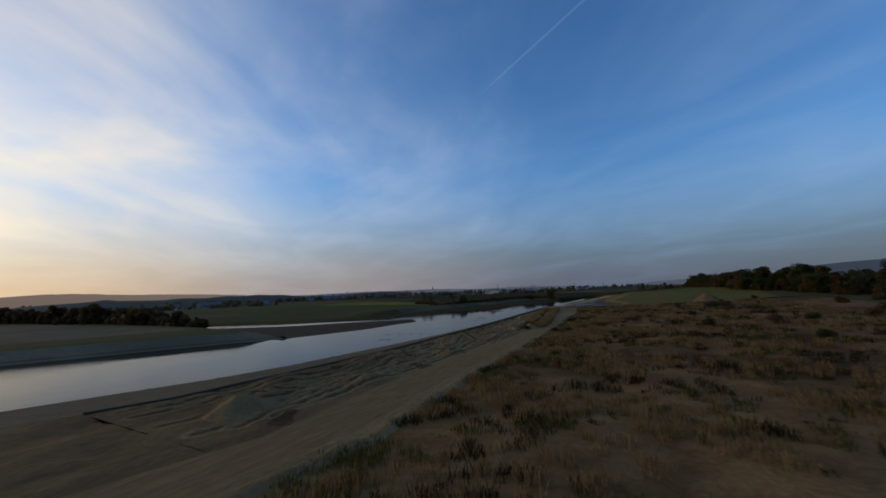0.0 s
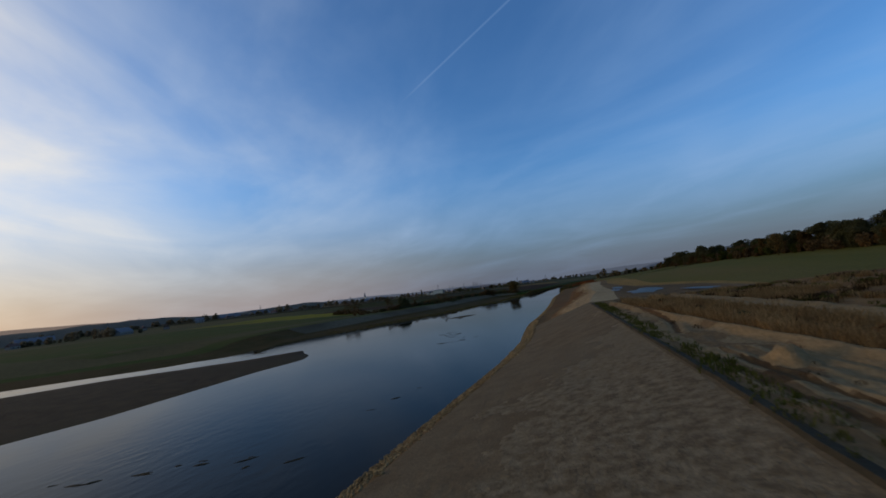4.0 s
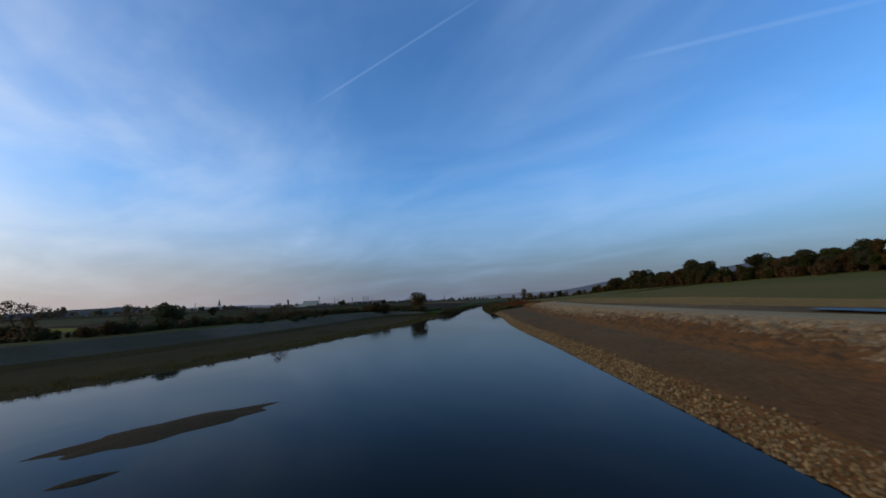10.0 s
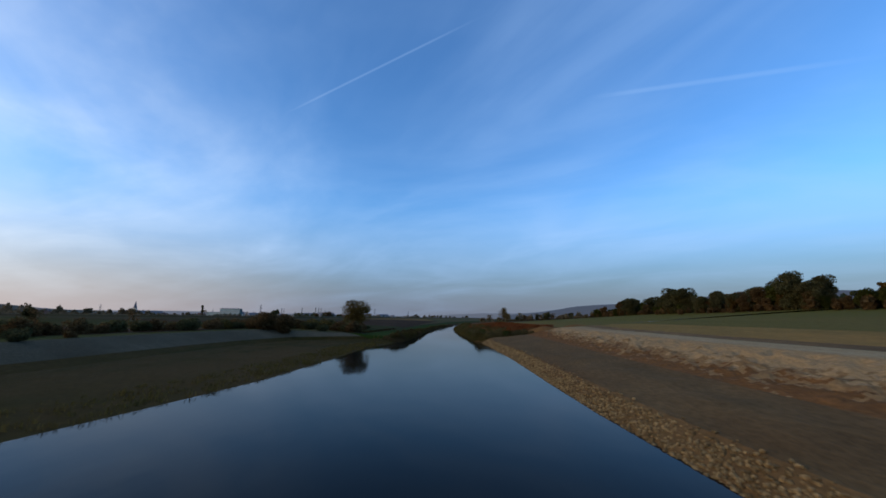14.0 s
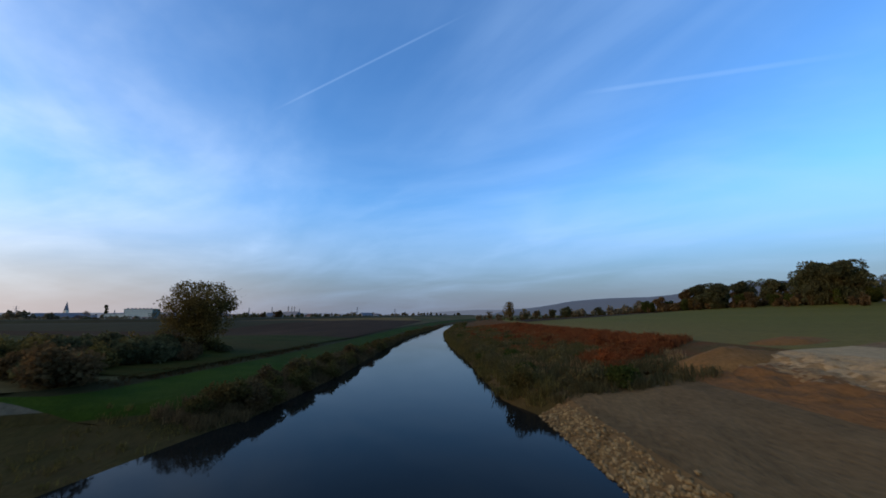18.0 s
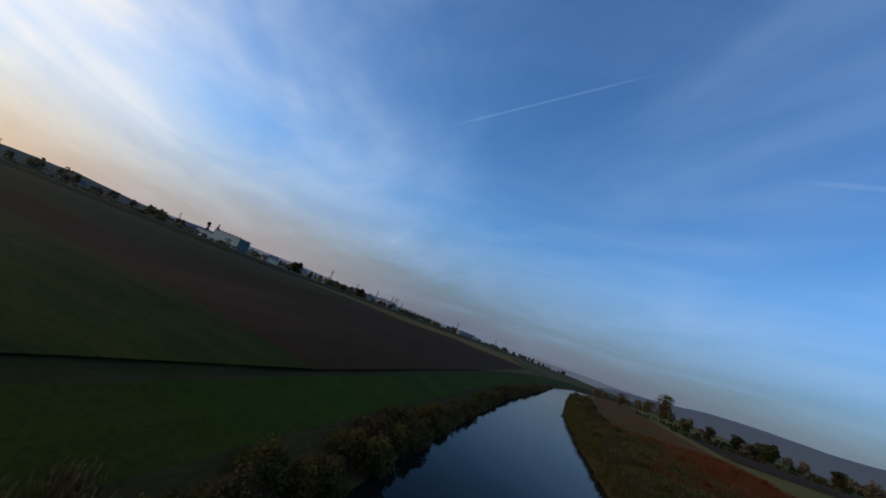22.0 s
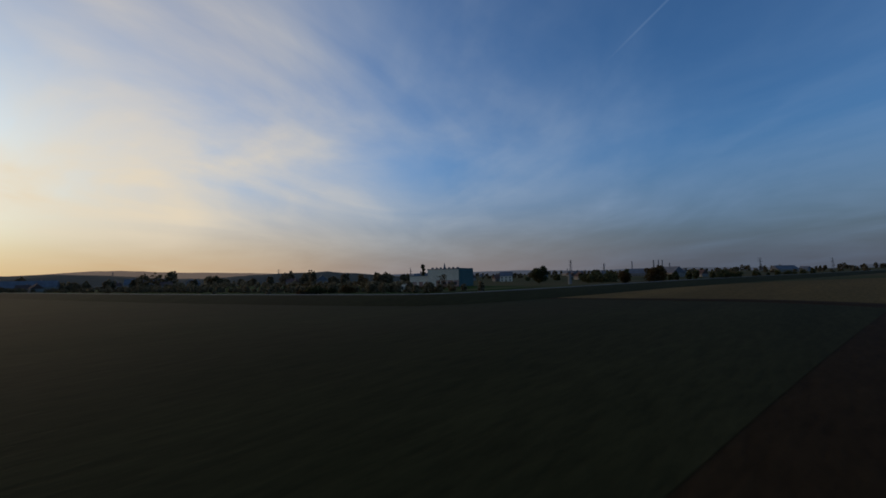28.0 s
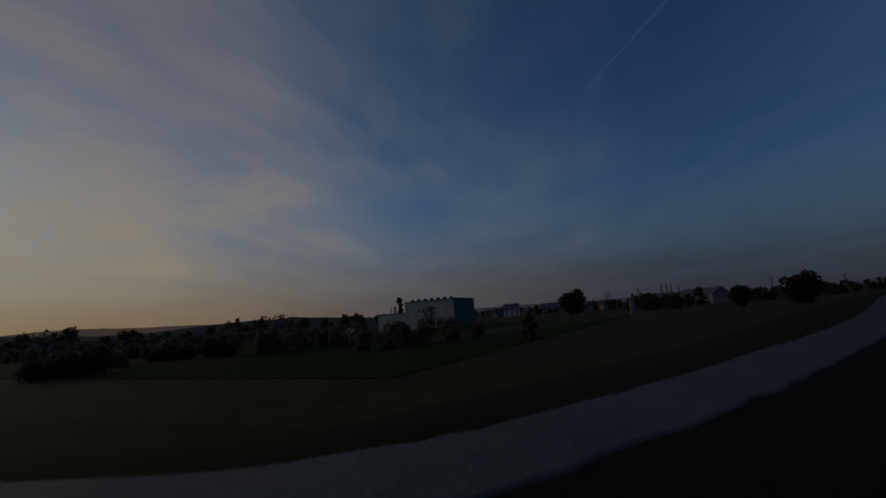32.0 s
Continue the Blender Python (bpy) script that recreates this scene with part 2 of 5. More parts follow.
M["clods"] = material("mixed_gravel_and_earth", [(0.36, 0.275, 0.20), (0.22, 0.145, 0.092), (0.29, 0.205, 0.14)], 3.0, 0.95, 0.9, 3.2, stretch=(1, 0.6, 1))
M["rust_earth"] = material("rust_brown_earth", [(0.215, 0.118, 0.064), (0.165, 0.098, 0.058), (0.19, 0.125, 0.078)], 1.6, 0.95, 0.7, 3.0, stretch=(1, 0.35, 1))
M["track"] = material("pale_gravel_track", [(0.483, 0.3885, 0.3045), (0.42, 0.336, 0.252), (0.336, 0.252, 0.1785)], 0.7, 0.95, 0.3, 3.0, stretch=(1, 0.3, 1))
M["stone"] = material("riprap_stone", [(0.31, 0.25, 0.175), (0.19, 0.142, 0.095)], 2.0, 0.85, 0.5, 8.0, island=0.45)
M["rough"] = material("rough_dry_grassland", [(0.185, 0.112, 0.066), (0.315, 0.205, 0.125), (0.115, 0.066, 0.040)], 0.42, 0.95, 0.8, 2.2, big=0.045)
M["grass"] = material("meadow_grass", [(0.058, 0.085, 0.024), (0.080, 0.102, 0.030), (0.095, 0.095, 0.038)], 0.4, 0.95, 0.5, 3.0)
M["field"] = material("winter_crop_field", [(0.090, 0.092, 0.027), (0.108, 0.102, 0.033), (0.125, 0.102, 0.042)], 0.25, 0.95, 0.3, 3.0, stretch=(1, 0.15, 1), big=0.012, damp=0.9)
M["bright"] = material("lush_meadow", [(0.0253, 0.0538, 0.0076), (0.0412, 0.0728, 0.0101), (0.0443, 0.0506, 0.0114)], 0.4, 0.95, 0.5, 3.0, damp=0.75)
M["young"] = material("young_crop_field", [(0.021, 0.033, 0.008), (0.042, 0.050, 0.010), (0.048, 0.042, 0.012)], 0.55, 0.95, 0.4, 3.0, stretch=(0.4, 1, 1), big=0.08, damp=0.75)
M["plough"] = material("ploughed_field", [(0.046, 0.027, 0.016), (0.068, 0.040, 0.024), (0.054, 0.032, 0.019)], 0.3, 0.95, 0.25, 2.0, stretch=(1, 0.2, 1), turn=20)
M["darkcrop"] = material("dark_crop_field", [(0.042, 0.042, 0.0224), (0.0574, 0.0546, 0.0294), (0.0504, 0.0448, 0.0266)], 0.3, 0.95, 0.15, 2.0, stretch=(1, 0.2, 1), turn=60)
M["dry_edge"] = material("dry_grass_edge", [(0.34, 0.225, 0.10), (0.27, 0.19, 0.085), (0.23, 0.18, 0.075)], 0.4, 0.95, 0.4, 2.0, stretch=(1, 0.2, 1))
M["straw"] = material("stubble_field", [(0.23, 0.155, 0.075), (0.18, 0.125, 0.062), (0.15, 0.105, 0.05)], 0.3, 0.95, 0.4, 2.0, stretch=(1, 0.1, 1), turn=10)
M["yellow"] = material("flowering_mustard_field", [(0.20, 0.20, 0.025), (0.28, 0.26, 0.03), (0.14, 0.15, 0.03)], 0.3, 0.95, 0.4, 2.0)
M["plain"] = material("far_farmland", [(0.094, 0.098, 0.048), (0.135, 0.106, 0.066), (0.076, 0.082, 0.042)], 0.02, 0.95, 0.2, 0.5, big=0.004)
M["grey"] = material("grey_gravel_bank", [(0.098, 0.094, 0.092), (0.128, 0.122, 0.121), (0.076, 0.070, 0.066)], 1.0, 0.9, 0.5, 3.0, damp=0.8)
M["greyslab"] = material("dark_stone_revetment", [(0.20, 0.19, 0.19), (0.25, 0.24, 0.24), (0.16, 0.15, 0.15)], 1.0, 0.9, 0.5, 3.0)
M["shore"] = material("shore_grass", [(0.085, 0.062, 0.032), (0.056, 0.052, 0.022), (0.098, 0.068, 0.036)], 0.6, 0.95, 0.7, 2.5, stretch=(1, 0.4, 1))
M["bar"] = material("wet_gravel_bar", [(0.0765, 0.054, 0.0405), (0.1125, 0.081, 0.0585), (0.09, 0.0675, 0.0495)], 0.8, 0.8, 0.5, 4.0)
M["bed"] = material("river_bed", [(0.05, 0.045, 0.035), (0.07, 0.06, 0.045)], 0.8, 0.95, 0.3, 2.0)
M["asphalt"] = material("paved_path", [(0.112, 0.096, 0.076), (0.138, 0.119, 0.095), (0.090, 0.077, 0.061)], 1.5, 0.78, 0.4, 9.0, spec=0.3, damp=1.0)
M["bark"] = material("bark", [(0.09, 0.07, 0.05), (0.055, 0.042, 0.03)], 4.0, 0.95, 0.6, 14.0)
# the far woods' leaf colour has haze painted in: paler and greyer than foliage
for key, cols in (("leaf_green", [(0.040, 0.060, 0.020), (0.065, 0.080, 0.028)]), ("leaf_dark", [(0.056, 0.068, 0.044), (0.084, 0.090, 0.062)]), ("leaf_brown", [(0.115, 0.082, 0.054), (0.082, 0.068, 0.046)]),
                  ("leaf_rust", [(0.190, 0.062, 0.030), (0.120, 0.050, 0.026)]), ("leaf_gold", [(0.125, 0.092, 0.042), (0.085, 0.07, 0.036)]), ("leaf_willow", [(0.082, 0.080, 0.036), (0.112, 0.092, 0.042)]), ("leaf_grey", [(0.108, 0.106, 0.066), (0.088, 0.076, 0.044)]),
                  ("leaf_hazed", [(0.185, 0.165, 0.145), (0.145, 0.138, 0.125)]), ("grass_dry", [(0.28, 0.20, 0.125), (0.20, 0.135, 0.082)]), ("grass_green", [(0.06, 0.075, 0.022), (0.09, 0.09, 0.03)]), ("grass_dark", [(0.06, 0.035, 0.02), (0.035, 0.03, 0.016)])):
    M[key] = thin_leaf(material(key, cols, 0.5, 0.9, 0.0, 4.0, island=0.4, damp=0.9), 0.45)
M["white_wall"] = material("white_cladding", [(0.78, 0.64, 0.46), (0.70, 0.56, 0.40)], 0.3, 0.8, 0.05, 3.0, damp=1.0)
M["plaster"] = material("greyed_plaster", [(0.216, 0.1872, 0.1584), (0.2592, 0.2304, 0.1944)], 0.3, 0.9, 0.05, 3.0, damp=1.0)
M["teal"] = material("teal_cladding", [(0.085, 0.135, 0.125), (0.07, 0.115, 0.11)], 0.3, 0.6, 0.05, 3.0, damp=1.0)
M["red_wall"] = material("faded_red_brick", [(0.36, 0.17, 0.12), (0.42, 0.26, 0.20)], 0.5, 0.9, 0.1, 3.0, damp=1.0)
M["roof_red"] = material("red_tile_roof", [(0.145, 0.085, 0.068), (0.11, 0.072, 0.060)], 1.0, 0.9, 0.2, 3.0, island=0.3, damp=1.0)
M["roof_grey"] = material("grey_sheet_roof", [(0.16, 0.16, 0.17), (0.12, 0.12, 0.13)], 0.8, 0.7, 0.1, 3.0, damp=1.0)
M["window"] = material("dark_window", [(0.03, 0.035, 0.045), (0.04, 0.045, 0.055)], 1.0, 0.2, 0.0, 2.0, spec=0.6, damp=1.0)
M["concrete"] = material("weathered_concrete", [(0.26, 0.25, 0.24), (0.20, 0.19, 0.18)], 0.6, 0.9, 0.1, 2.0, damp=1.0)
M["steel"] = material("galvanised_steel", [(0.16, 0.17, 0.18), (0.12, 0.13, 0.14)], 1.0, 0.6, 0.0, 3.0, metal=0.4, damp=1.0)
M["dark_strip"] = material("dark_geotextile", [(0.05, 0.05, 0.05), (0.07, 0.065, 0.06)], 1.0, 0.8, 0.3, 3.0)
# wooded town hill; the blue of evening haze is mixed into its base colour
M["hill"] = material("haze_blue_hill", [(0.085, 0.105, 0.145), (0.10, 0.118, 0.145)], 0.02, 0.95, 0.3, 0.15)


def hazed_hills(name, haze_glow):
    """The wooded hills of the far backdrop; evening haze is painted on as emission."""
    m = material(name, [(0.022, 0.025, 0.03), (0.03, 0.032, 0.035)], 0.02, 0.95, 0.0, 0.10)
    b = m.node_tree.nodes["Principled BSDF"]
    b.inputs["Emission Color"].default_value, b.inputs["Emission Strength"].default_value = (*haze_glow, 1), 1.0
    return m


M["far_west"] = hazed_hills("far_hills_west", (0.22, 0.165, 0.135))
M["far_north"] = hazed_hills("far_hills_north", (0.095, 0.110, 0.150))
M["far_east"] = hazed_hills("far_hills_east", (0.046, 0.058, 0.088))


def water_material(name, wave, smooth=0.02, ruffled=0.10):
    m = bpy.data.materials.new(name)
    m.use_nodes = True
    nd, ln = m.node_tree.nodes, m.node_tree.links
    b = nd["Principled BSDF"]
    b.inputs["Base Color"].default_value = (0.008, 0.008, 0.0065, 1)
    b.inputs["IOR"].default_value, b.inputs["Specular IOR Level"].default_value = 1.30, 0.07
    pos = nd.new("ShaderNodeNewGeometry").outputs["Position"]
    mp = nd.new("ShaderNodeMapping")
    mp.inputs["Scale"].default_value = (1.0, 0.45, 1)
    ln.new(pos, mp.inputs[0])
    a, c, w = (nd.new("ShaderNodeTexNoise") for _ in range(3))
    for t, s, d in ((a, 0.9, 3), (c, 0.12, 3), (w, 0.02, 3)):
        t.inputs["Scale"].default_value, t.inputs["Detail"].default_value = s, d
        ln.new(mp.outputs[0], t.inputs[0])
    # patches ruffled by the current lie between calm ones
    patch = nd.new("ShaderNodeMapRange")
    patch.inputs[1].default_value, patch.inputs[2].default_value, patch.inputs[3].default_value, patch.inputs[4].default_value = 0.45, 0.62, 0.25, 1.0
    ln.new(w.outputs[0], patch.inputs[0])
    mul = nd.new("ShaderNodeMath")
    mul.operation = "MULTIPLY"
    ln.new(patch.outputs[0], mul.inputs[0])
    mul.inputs[1].default_value = wave
    bp = nd.new("ShaderNodeBump")
    bp.inputs["Distance"].default_value = 0.06
    split_pos, upstream, fast = nd.new("ShaderNodeSeparateXYZ"), nd.new("ShaderNodeMapRange"), nd.new("ShaderNodeMath")
    ln.new(pos, split_pos.inputs[0])
    ln.new(split_pos.outputs["Y"], upstream.inputs[0])
    upstream.inputs[1].default_value, upstream.inputs[2].default_value, upstream.inputs[3].default_value, upstream.inputs[4].default_value = U * 250, U * 400, 4.0, 1.0
    fast.operation = "MULTIPLY"
    ln.new(mul.outputs[0], fast.inputs[0])
    ln.new(upstream.outputs[0], fast.inputs[1])
    ln.new(fast.outputs[0], bp.inputs["Strength"])
    ln.new(a.outputs[0], bp.inputs["Height"])
    bp2 = nd.new("ShaderNodeBump")
    bp2.inputs["Distance"].default_value, bp2.inputs["Strength"].default_value = 0.15, wave
    ln.new(c.outputs[0], bp2.inputs["Height"])
    ln.new(bp.outputs[0], bp2.inputs["Normal"])
    ln.new(bp2.outputs[0], b.inputs["Normal"])
    rr = nd.new("ShaderNodeMapRange")
    rr.inputs[1].default_value, rr.inputs[2].default_value, rr.inputs[3].default_value, rr.inputs[4].default_value = 0.4, 0.65, smooth, ruffled
    ln.new(w.outputs[0], rr.inputs[0])
    ln.new(rr.outputs[0], b.inputs["Roughness"])
    return m


M["water"] = water_material("river_water", 0.2)
M["puddle"] = water_material("puddle_water", 0.4, 0.25, 0.4)


# ---------------------------------------------------------------- mesh helpers
def mesh_ob(name, verts, faces, mat, parent=None, smooth=False):
    me = bpy.data.meshes.new(name)
    me.from_pydata([(U * v[0], U * v[1], U * v[2]) for v in verts], [], [tuple(f) for f in faces])
    me.materials.append(mat)
    if smooth:
        me.polygons.foreach_set("use_smooth", [True] * len(me.polygons))
    me.update()
    ob = new(name, me)
    ob.parent = parent
    return ob


def part(name, bm, mat, parent, label=""):
    me = bpy.data.meshes.new(name)
    bmesh.ops.scale(bm, vec=(U, U, U), verts=bm.verts)
    bm.to_mesh(me)
    bm.free()
    me.materials.append(mat)
    ob = new(name, me)
    ob.parent = parent
    return tagged(ob, label)


def at(x, y, z, rx=0, ry=0, rz=0):
    """A pose at a place of the plan."""
    return pose(U * x, U * y, U * z, rx, ry, rz)


def structure(ob, label, category):
    return tagged(ob, label, category, kind="structure")


def table(rows):
    ys, xs = [r[0] for r in rows], [r[1] for r in rows]
    return lambda y: float(np.interp(y, ys, xs))


def hills(x, y, s, seed=0.0):
    return noise.noise(Vector((x / s + seed, y / s - seed, seed)))


def stations(y0, y1):
    """Cross sections: close together along the flight, wide apart far off."""
    out, y = [y0], y0
    while y < y1 - 1e-6:
        step = 3.0 if 60 <= y < 1000 else min(60.0, 4.0 + 0.12 * max(60 - y, y - 1000))
        y = min(y + step, y1)
        out.append(y)
    return out


def strip(name, a, b, y0, y1, cols, mat, label, category, bump=0.0, rough=0.0, grain=6.0, seed=1.0):
    """Ground between two long lines a and b, each (x of y, z of y)."""
    ys = stations(y0, y1)
    verts, faces = [], []
    for y in ys:
        xa, za, xb, zb = a[0](y), a[1](y), b[0](y), b[1](y)
        for i in range(cols + 1):
            u = i / cols
            x = xa + (xb - xa) * u
            fade = min(1.0, 6 * u * (1 - u)) if 0 < u < 1 else 0.0
            z = za + (zb - za) * u + bump * math.sin(math.pi * u)
            if rough:
                z += fade * rough * (hills(x, y, grain, seed) + 0.5 * hills(x, y, grain * 0.35, seed + 7))
            verts.append((x, y, z))
    n = cols + 1
    flip = a[0](ys[0]) > b[0](ys[0])
    for j in range(len(ys) - 1):
        for i in range(cols):
            f = (j * n + i, j * n + i + 1, (j + 1) * n + i + 1, (j + 1) * n + i)
            faces.append(f[::-1] if flip else f)
    return structure(mesh_ob(name, verts, faces, mat, smooth=True), label, category)


def const(v):
    return lambda y: v


# ---------------------------------------------------------------- the river's lines
RW = table([(-700, -420), (-200, -125), (0, -38), (60, -4), (100, 8), (130, 18), (150, 22), (200, 25), (260, 27), (300, 29), (320, 29), (331, 28.5), (340, 27.5), (352, 26.2), (376, 24.2), (400, 24.4), (440, 23.4), (460, 22.5), (480, 21.4), (500, 20.4), (520, 19.2), (540, 17.6), (560, 16.5), (580, 15.7), (600, 15.5), (640, 15.6), (660, 15.0), (680, 14.3), (706, 13.3), (714, 10.3), (769, 8.6), (800, 6.4), (853, 5.0), (911, 5), (1000, 12), (1043, 16.5), (1090, 20), (1300, 65), (1600, 170), (2400, 520), (4200, 1500)])
LW = table([(-700, -660), (-200, -265), (0, -150), (60, -125), (116, -98), (150, -84), (185, -70), (214, -54), (231, -49), (264, -42), (303, -43), (318, -41), (322, -42), (329, -46), (335, -54), (343, -84), (362, -92), (376, -90), (386, -91), (400, -86), (420, -77), (440, -70), (460, -62.5), (480, -56), (500, -51), (520, -46.5), (540, -43.5), (560, -39.5), (580, -35.5), (600, -32), (637, -30), (660, -29.6), (676, -27.2), (700, -22.5), (706, -20.5), (740, -18), (800, -17.5), (850, -15.5), (884, -14), (945, -7), (1000, -1), (1068, 5), (1090, 8), (1300, 45), (1600, 148), (2400, 495), (4200, 1470)])
CREST = table([(-700, -360), (-200, -70), (0, 20), (60, 50), (100, 63), (150, 65), (200, 62), (250, 58), (300, 53), (350, 48), (400, 49), (450, 51), (520, 47.5), (600, 46.5), (660, 48), (715, 49), (745, 52), (783, 53), (811, 50), (866, 48), (920, 50), (1000, 55), (1300, 100), (2400, 560), (4200, 1540)])
CREST_Z = table([(0, 8.2), (350, 8.0), (420, 7.2), (480, 6.6), (620, 6.5), (700, 6.8), (760, 6.0), (1500, 6.0)])
RIP = (lambda y: RW(y) + table([(370, 3.8), (420, 3.2), (700, 3.2), (714, 3.8)])(y), table([(698, 1.7), (714, 2.2)]))
BENCH = (lambda y: RIP[0](y) + (CREST(y) - RIP[0](y)) * table([(352, 0.24), (380, 0.29), (430, 0.36), (480, 0.40), (560, 0.44), (720, 0.50)])(y), table([(352, 2.6), (380, 2.9), (430, 3.1), (480, 3.1), (620, 3.3), (720, 3.7)]))
SHORE_R = (RW, const(0.0))
CR = (CREST, CREST_Z)
ROAD_L = (table([(-700, -300), (0, 62), (60, 84), (95, 91), (125, 87.5), (150, 86.5), (200, 85.5), (226, 85), (255, 81.5), (300, 71), (352, 58)]), const(8.1))
ROAD_R = (table([(-700, -290), (0, 74), (60, 98), (100, 102), (125, 99), (155, 97), (195, 94), (226, 91), (295, 83), (352, 72)]), const(8.1))
END = 4200.0

# dike with the paved path, as a line over the plan
DIKE = [(-1400, 480), (-900, 660), (-600, 760), (-440, 815), (-320, 853), (-250, 876), (-205, 893), (-180, 903.5), (-166, 909.8), (-160.5, 913.2), (-157.2, 917), (-155.4, 922), (-153.5, 931), (-150.5, 950), (-148.5, 975), (-146, 1010), (-138, 1080), (-118, 1200), (-60, 1500), (120, 2100)]


def dike_points(step=6.0):
    """The dike's line, rounded by a Catmull-Rom curve."""
    out = []
    P = [Vector(p) for p in DIKE]
    for i in range(len(P) - 1):
        p0, p1, p2, p3 = P[max(i - 1, 0)], P[i], P[i + 1], P[min(i + 2, len(P) - 1)]
        n = max(2, int((p2 - p1).length / step))
        for k in range(n):
            t = k / n
            out.append(0.5 * ((2 * p1) + (p2 - p0) * t + (2 * p0 - 5 * p1 + 4 * p2 - p3) * t * t + (3 * p1 - p0 - 3 * p2 + p3) * t ** 3))
    out.append(P[-1])
    return out


DL = dike_points()
DX, DY = np.array([p.x for p in DL]), np.array([p.y for p in DL])


def plain_z(x, y):
    """The left bank's farmland rises gently towards the dike."""
    d = float(np.min(np.hypot(DX - x, DY - y)))
    s = min(max((125 - d) / 85, 0.0), 1.0)
    if x < float(np.interp(y, DY, DX)) and y > 400:
        s = max(s, 0.7)
    return 4.8 + 3.6 * s * s * (3 - 2 * s)


# ---------------------------------------------------------------- water and banks
mesh_water = mesh_ob("river_water", [(-1500, -700, 0), (900, -700, 0), (900, 1300, 0), (1600, 2600, 0), (-1500, 2600, 0)], [(0, 1, 2, 3, 4)], M["water"])
structure(mesh_water, "calm dark river water mirroring the evening sky", "river")
strip("river_bed_east", (lambda y: RW(y) - 6, const(-1.5)), SHORE_R, -700, 2600, 2, M["bed"], "muddy river bed below the east waterline", "river bed")
strip("river_bed_west", (lambda y: LW(y) + 6, const(-1.5)), (LW, const(0.0)), -700, 2600, 2, M["bed"], "muddy river bed below the west waterline", "river bed")
riprap_bank = strip("riprap_bank", SHORE_R, RIP, -700, 706, 3, M["bench"], "low bank edge covered by loose riprap stones", "river bank", rough=0.15, grain=1.5)
strip("revetment_south", RIP, CR, -700, 90, 10, M["darkslab"], "smooth compacted gravel revetment slope above the riprap", "embankment", rough=0.25, grain=9)
strip("earth_bench", RIP, BENCH, 352, 712, 8, M["bench"], "bare brown earth bench above the riprap", "river bank", rough=0.5, grain=7)
TRACK = (lambda y: CREST(y) + 9, lambda y: CREST_Z(y) + table([(685, 0.1), (712, 0.56)])(y))
strip("gravel_track", CR, TRACK, 352, 712, 4, M["track"], "pale gravel track along the crest of the bank", "track", rough=0.12)
strip("dirt_verge_south", CR, ROAD_L, -700, 90, 24, M["dirt"], "churned bare dirt with ruts and spoil beside the track", "ground", rough=0.7, grain=7)
strip("dirt_road", ROAD_L, ROAD_R, -700, 352, 6, M["road"], "pale packed dirt haul road", "road", rough=0.12, grain=3)
MOOR = (lambda y: ROAD_R[0](y) + 120, table([(60, 8.5), (352, 13.0)]))
strip("rough_grassland", ROAD_R, MOOR, -700, 352, 50, M["rough"], "rough grassland with dry tussocks and weeds", "grassland", rough=0.7, grain=9)
FIELD_E = (lambda y: TRACK[0](y) + 125, table([(352, 13.0), (450, 15.5), (600, 16.5), (712, 16.5)]))
SPOIL = (lambda y: TRACK[0](y) + table([(352, 42), (420, 36), (470, 14), (600, 6), (712, 6)])(y), lambda y: CREST_Z(y) + table([(675, 0.4), (712, 1.04)])(y))
strip("spoil_strip", TRACK, SPOIL, 352, 712, 8, M["dirt"], "muddy strip with puddles beside the crop field", "ground", rough=0.35, grain=6)
STRAW = (lambda y: SPOIL[0](y) + table([(352, 2), (470, 9), (560, 17), (640, 18), (712, 9)])(y), lambda y: CREST_Z(y) + table([(352, 0.45), (470, 1.2), (560, 2.2), (675, 2.1), (712, 1.77)])(y))
strip("straw_edge", SPOIL, STRAW, 352, 712, 4, M["dry_edge"], "strip of dry straw-coloured grass along the field", "grassland", rough=0.3, grain=3)
strip("crop_field", STRAW, FIELD_E, 352, 712, 10, M["field"], "green winter crop field running to the wood", "field", rough=0.1, grain=20)
WILD = (lambda y: CREST(y) + 2, lambda y: CREST_Z(y))
strip("canal_bank_east", SHORE_R, RIP, 706, 2600, 3, M["shore"], "overgrown canal bank", "river bank", rough=0.3)
strip("scrubland", RIP, WILD, 712, 2600, 8, M["scrub"], "scrubland with rust-red and dark bushes beside the canal", "scrubland", rough=0.6, grain=6)
FIELD_F = (lambda y: WILD[0](y) + 122, table([(712, 16.5), (860, 15.5), (930, 14.0), (1100, 9.5), (1500, 7.5)]))
strip("crop_field_north", WILD, FIELD_F, 712, 2600, 8, M["field"], "wide green crop field behind the scrub", "field", rough=0.1)
FAR_E = (lambda y: 4300.0, const(9.0))
strip("farmland_east_south", MOOR, FAR_E, -700, 352, 14, M["plain"], "far farmland east of the river", "farmland")
strip("farmland_east_middle", FIELD_E, FAR_E, 352, 712, 14, M["plain"], "far farmland behind the wood", "farmland")
strip("farmland_east_north", FIELD_F, FAR_E, 712, 2600, 14, M["plain"], "far farmland beyond the crop field", "farmland")

# west bank: shore, backwater, embankment, farmland
FRONT = table([(-700, 2), (200, 2.5), (214, 6), (222, 230), (235, 170), (250, 125), (266, 95), (280, 78), (300, 62), (318, 40), (326, 25), (331, 12), (334, 0.4), (343, 2), (351, 2), (380, 3), (400, 14), (470, 29), (530, 30), (600, 36), (640, 38), (690, 35), (700, 5), (2600, 5)])
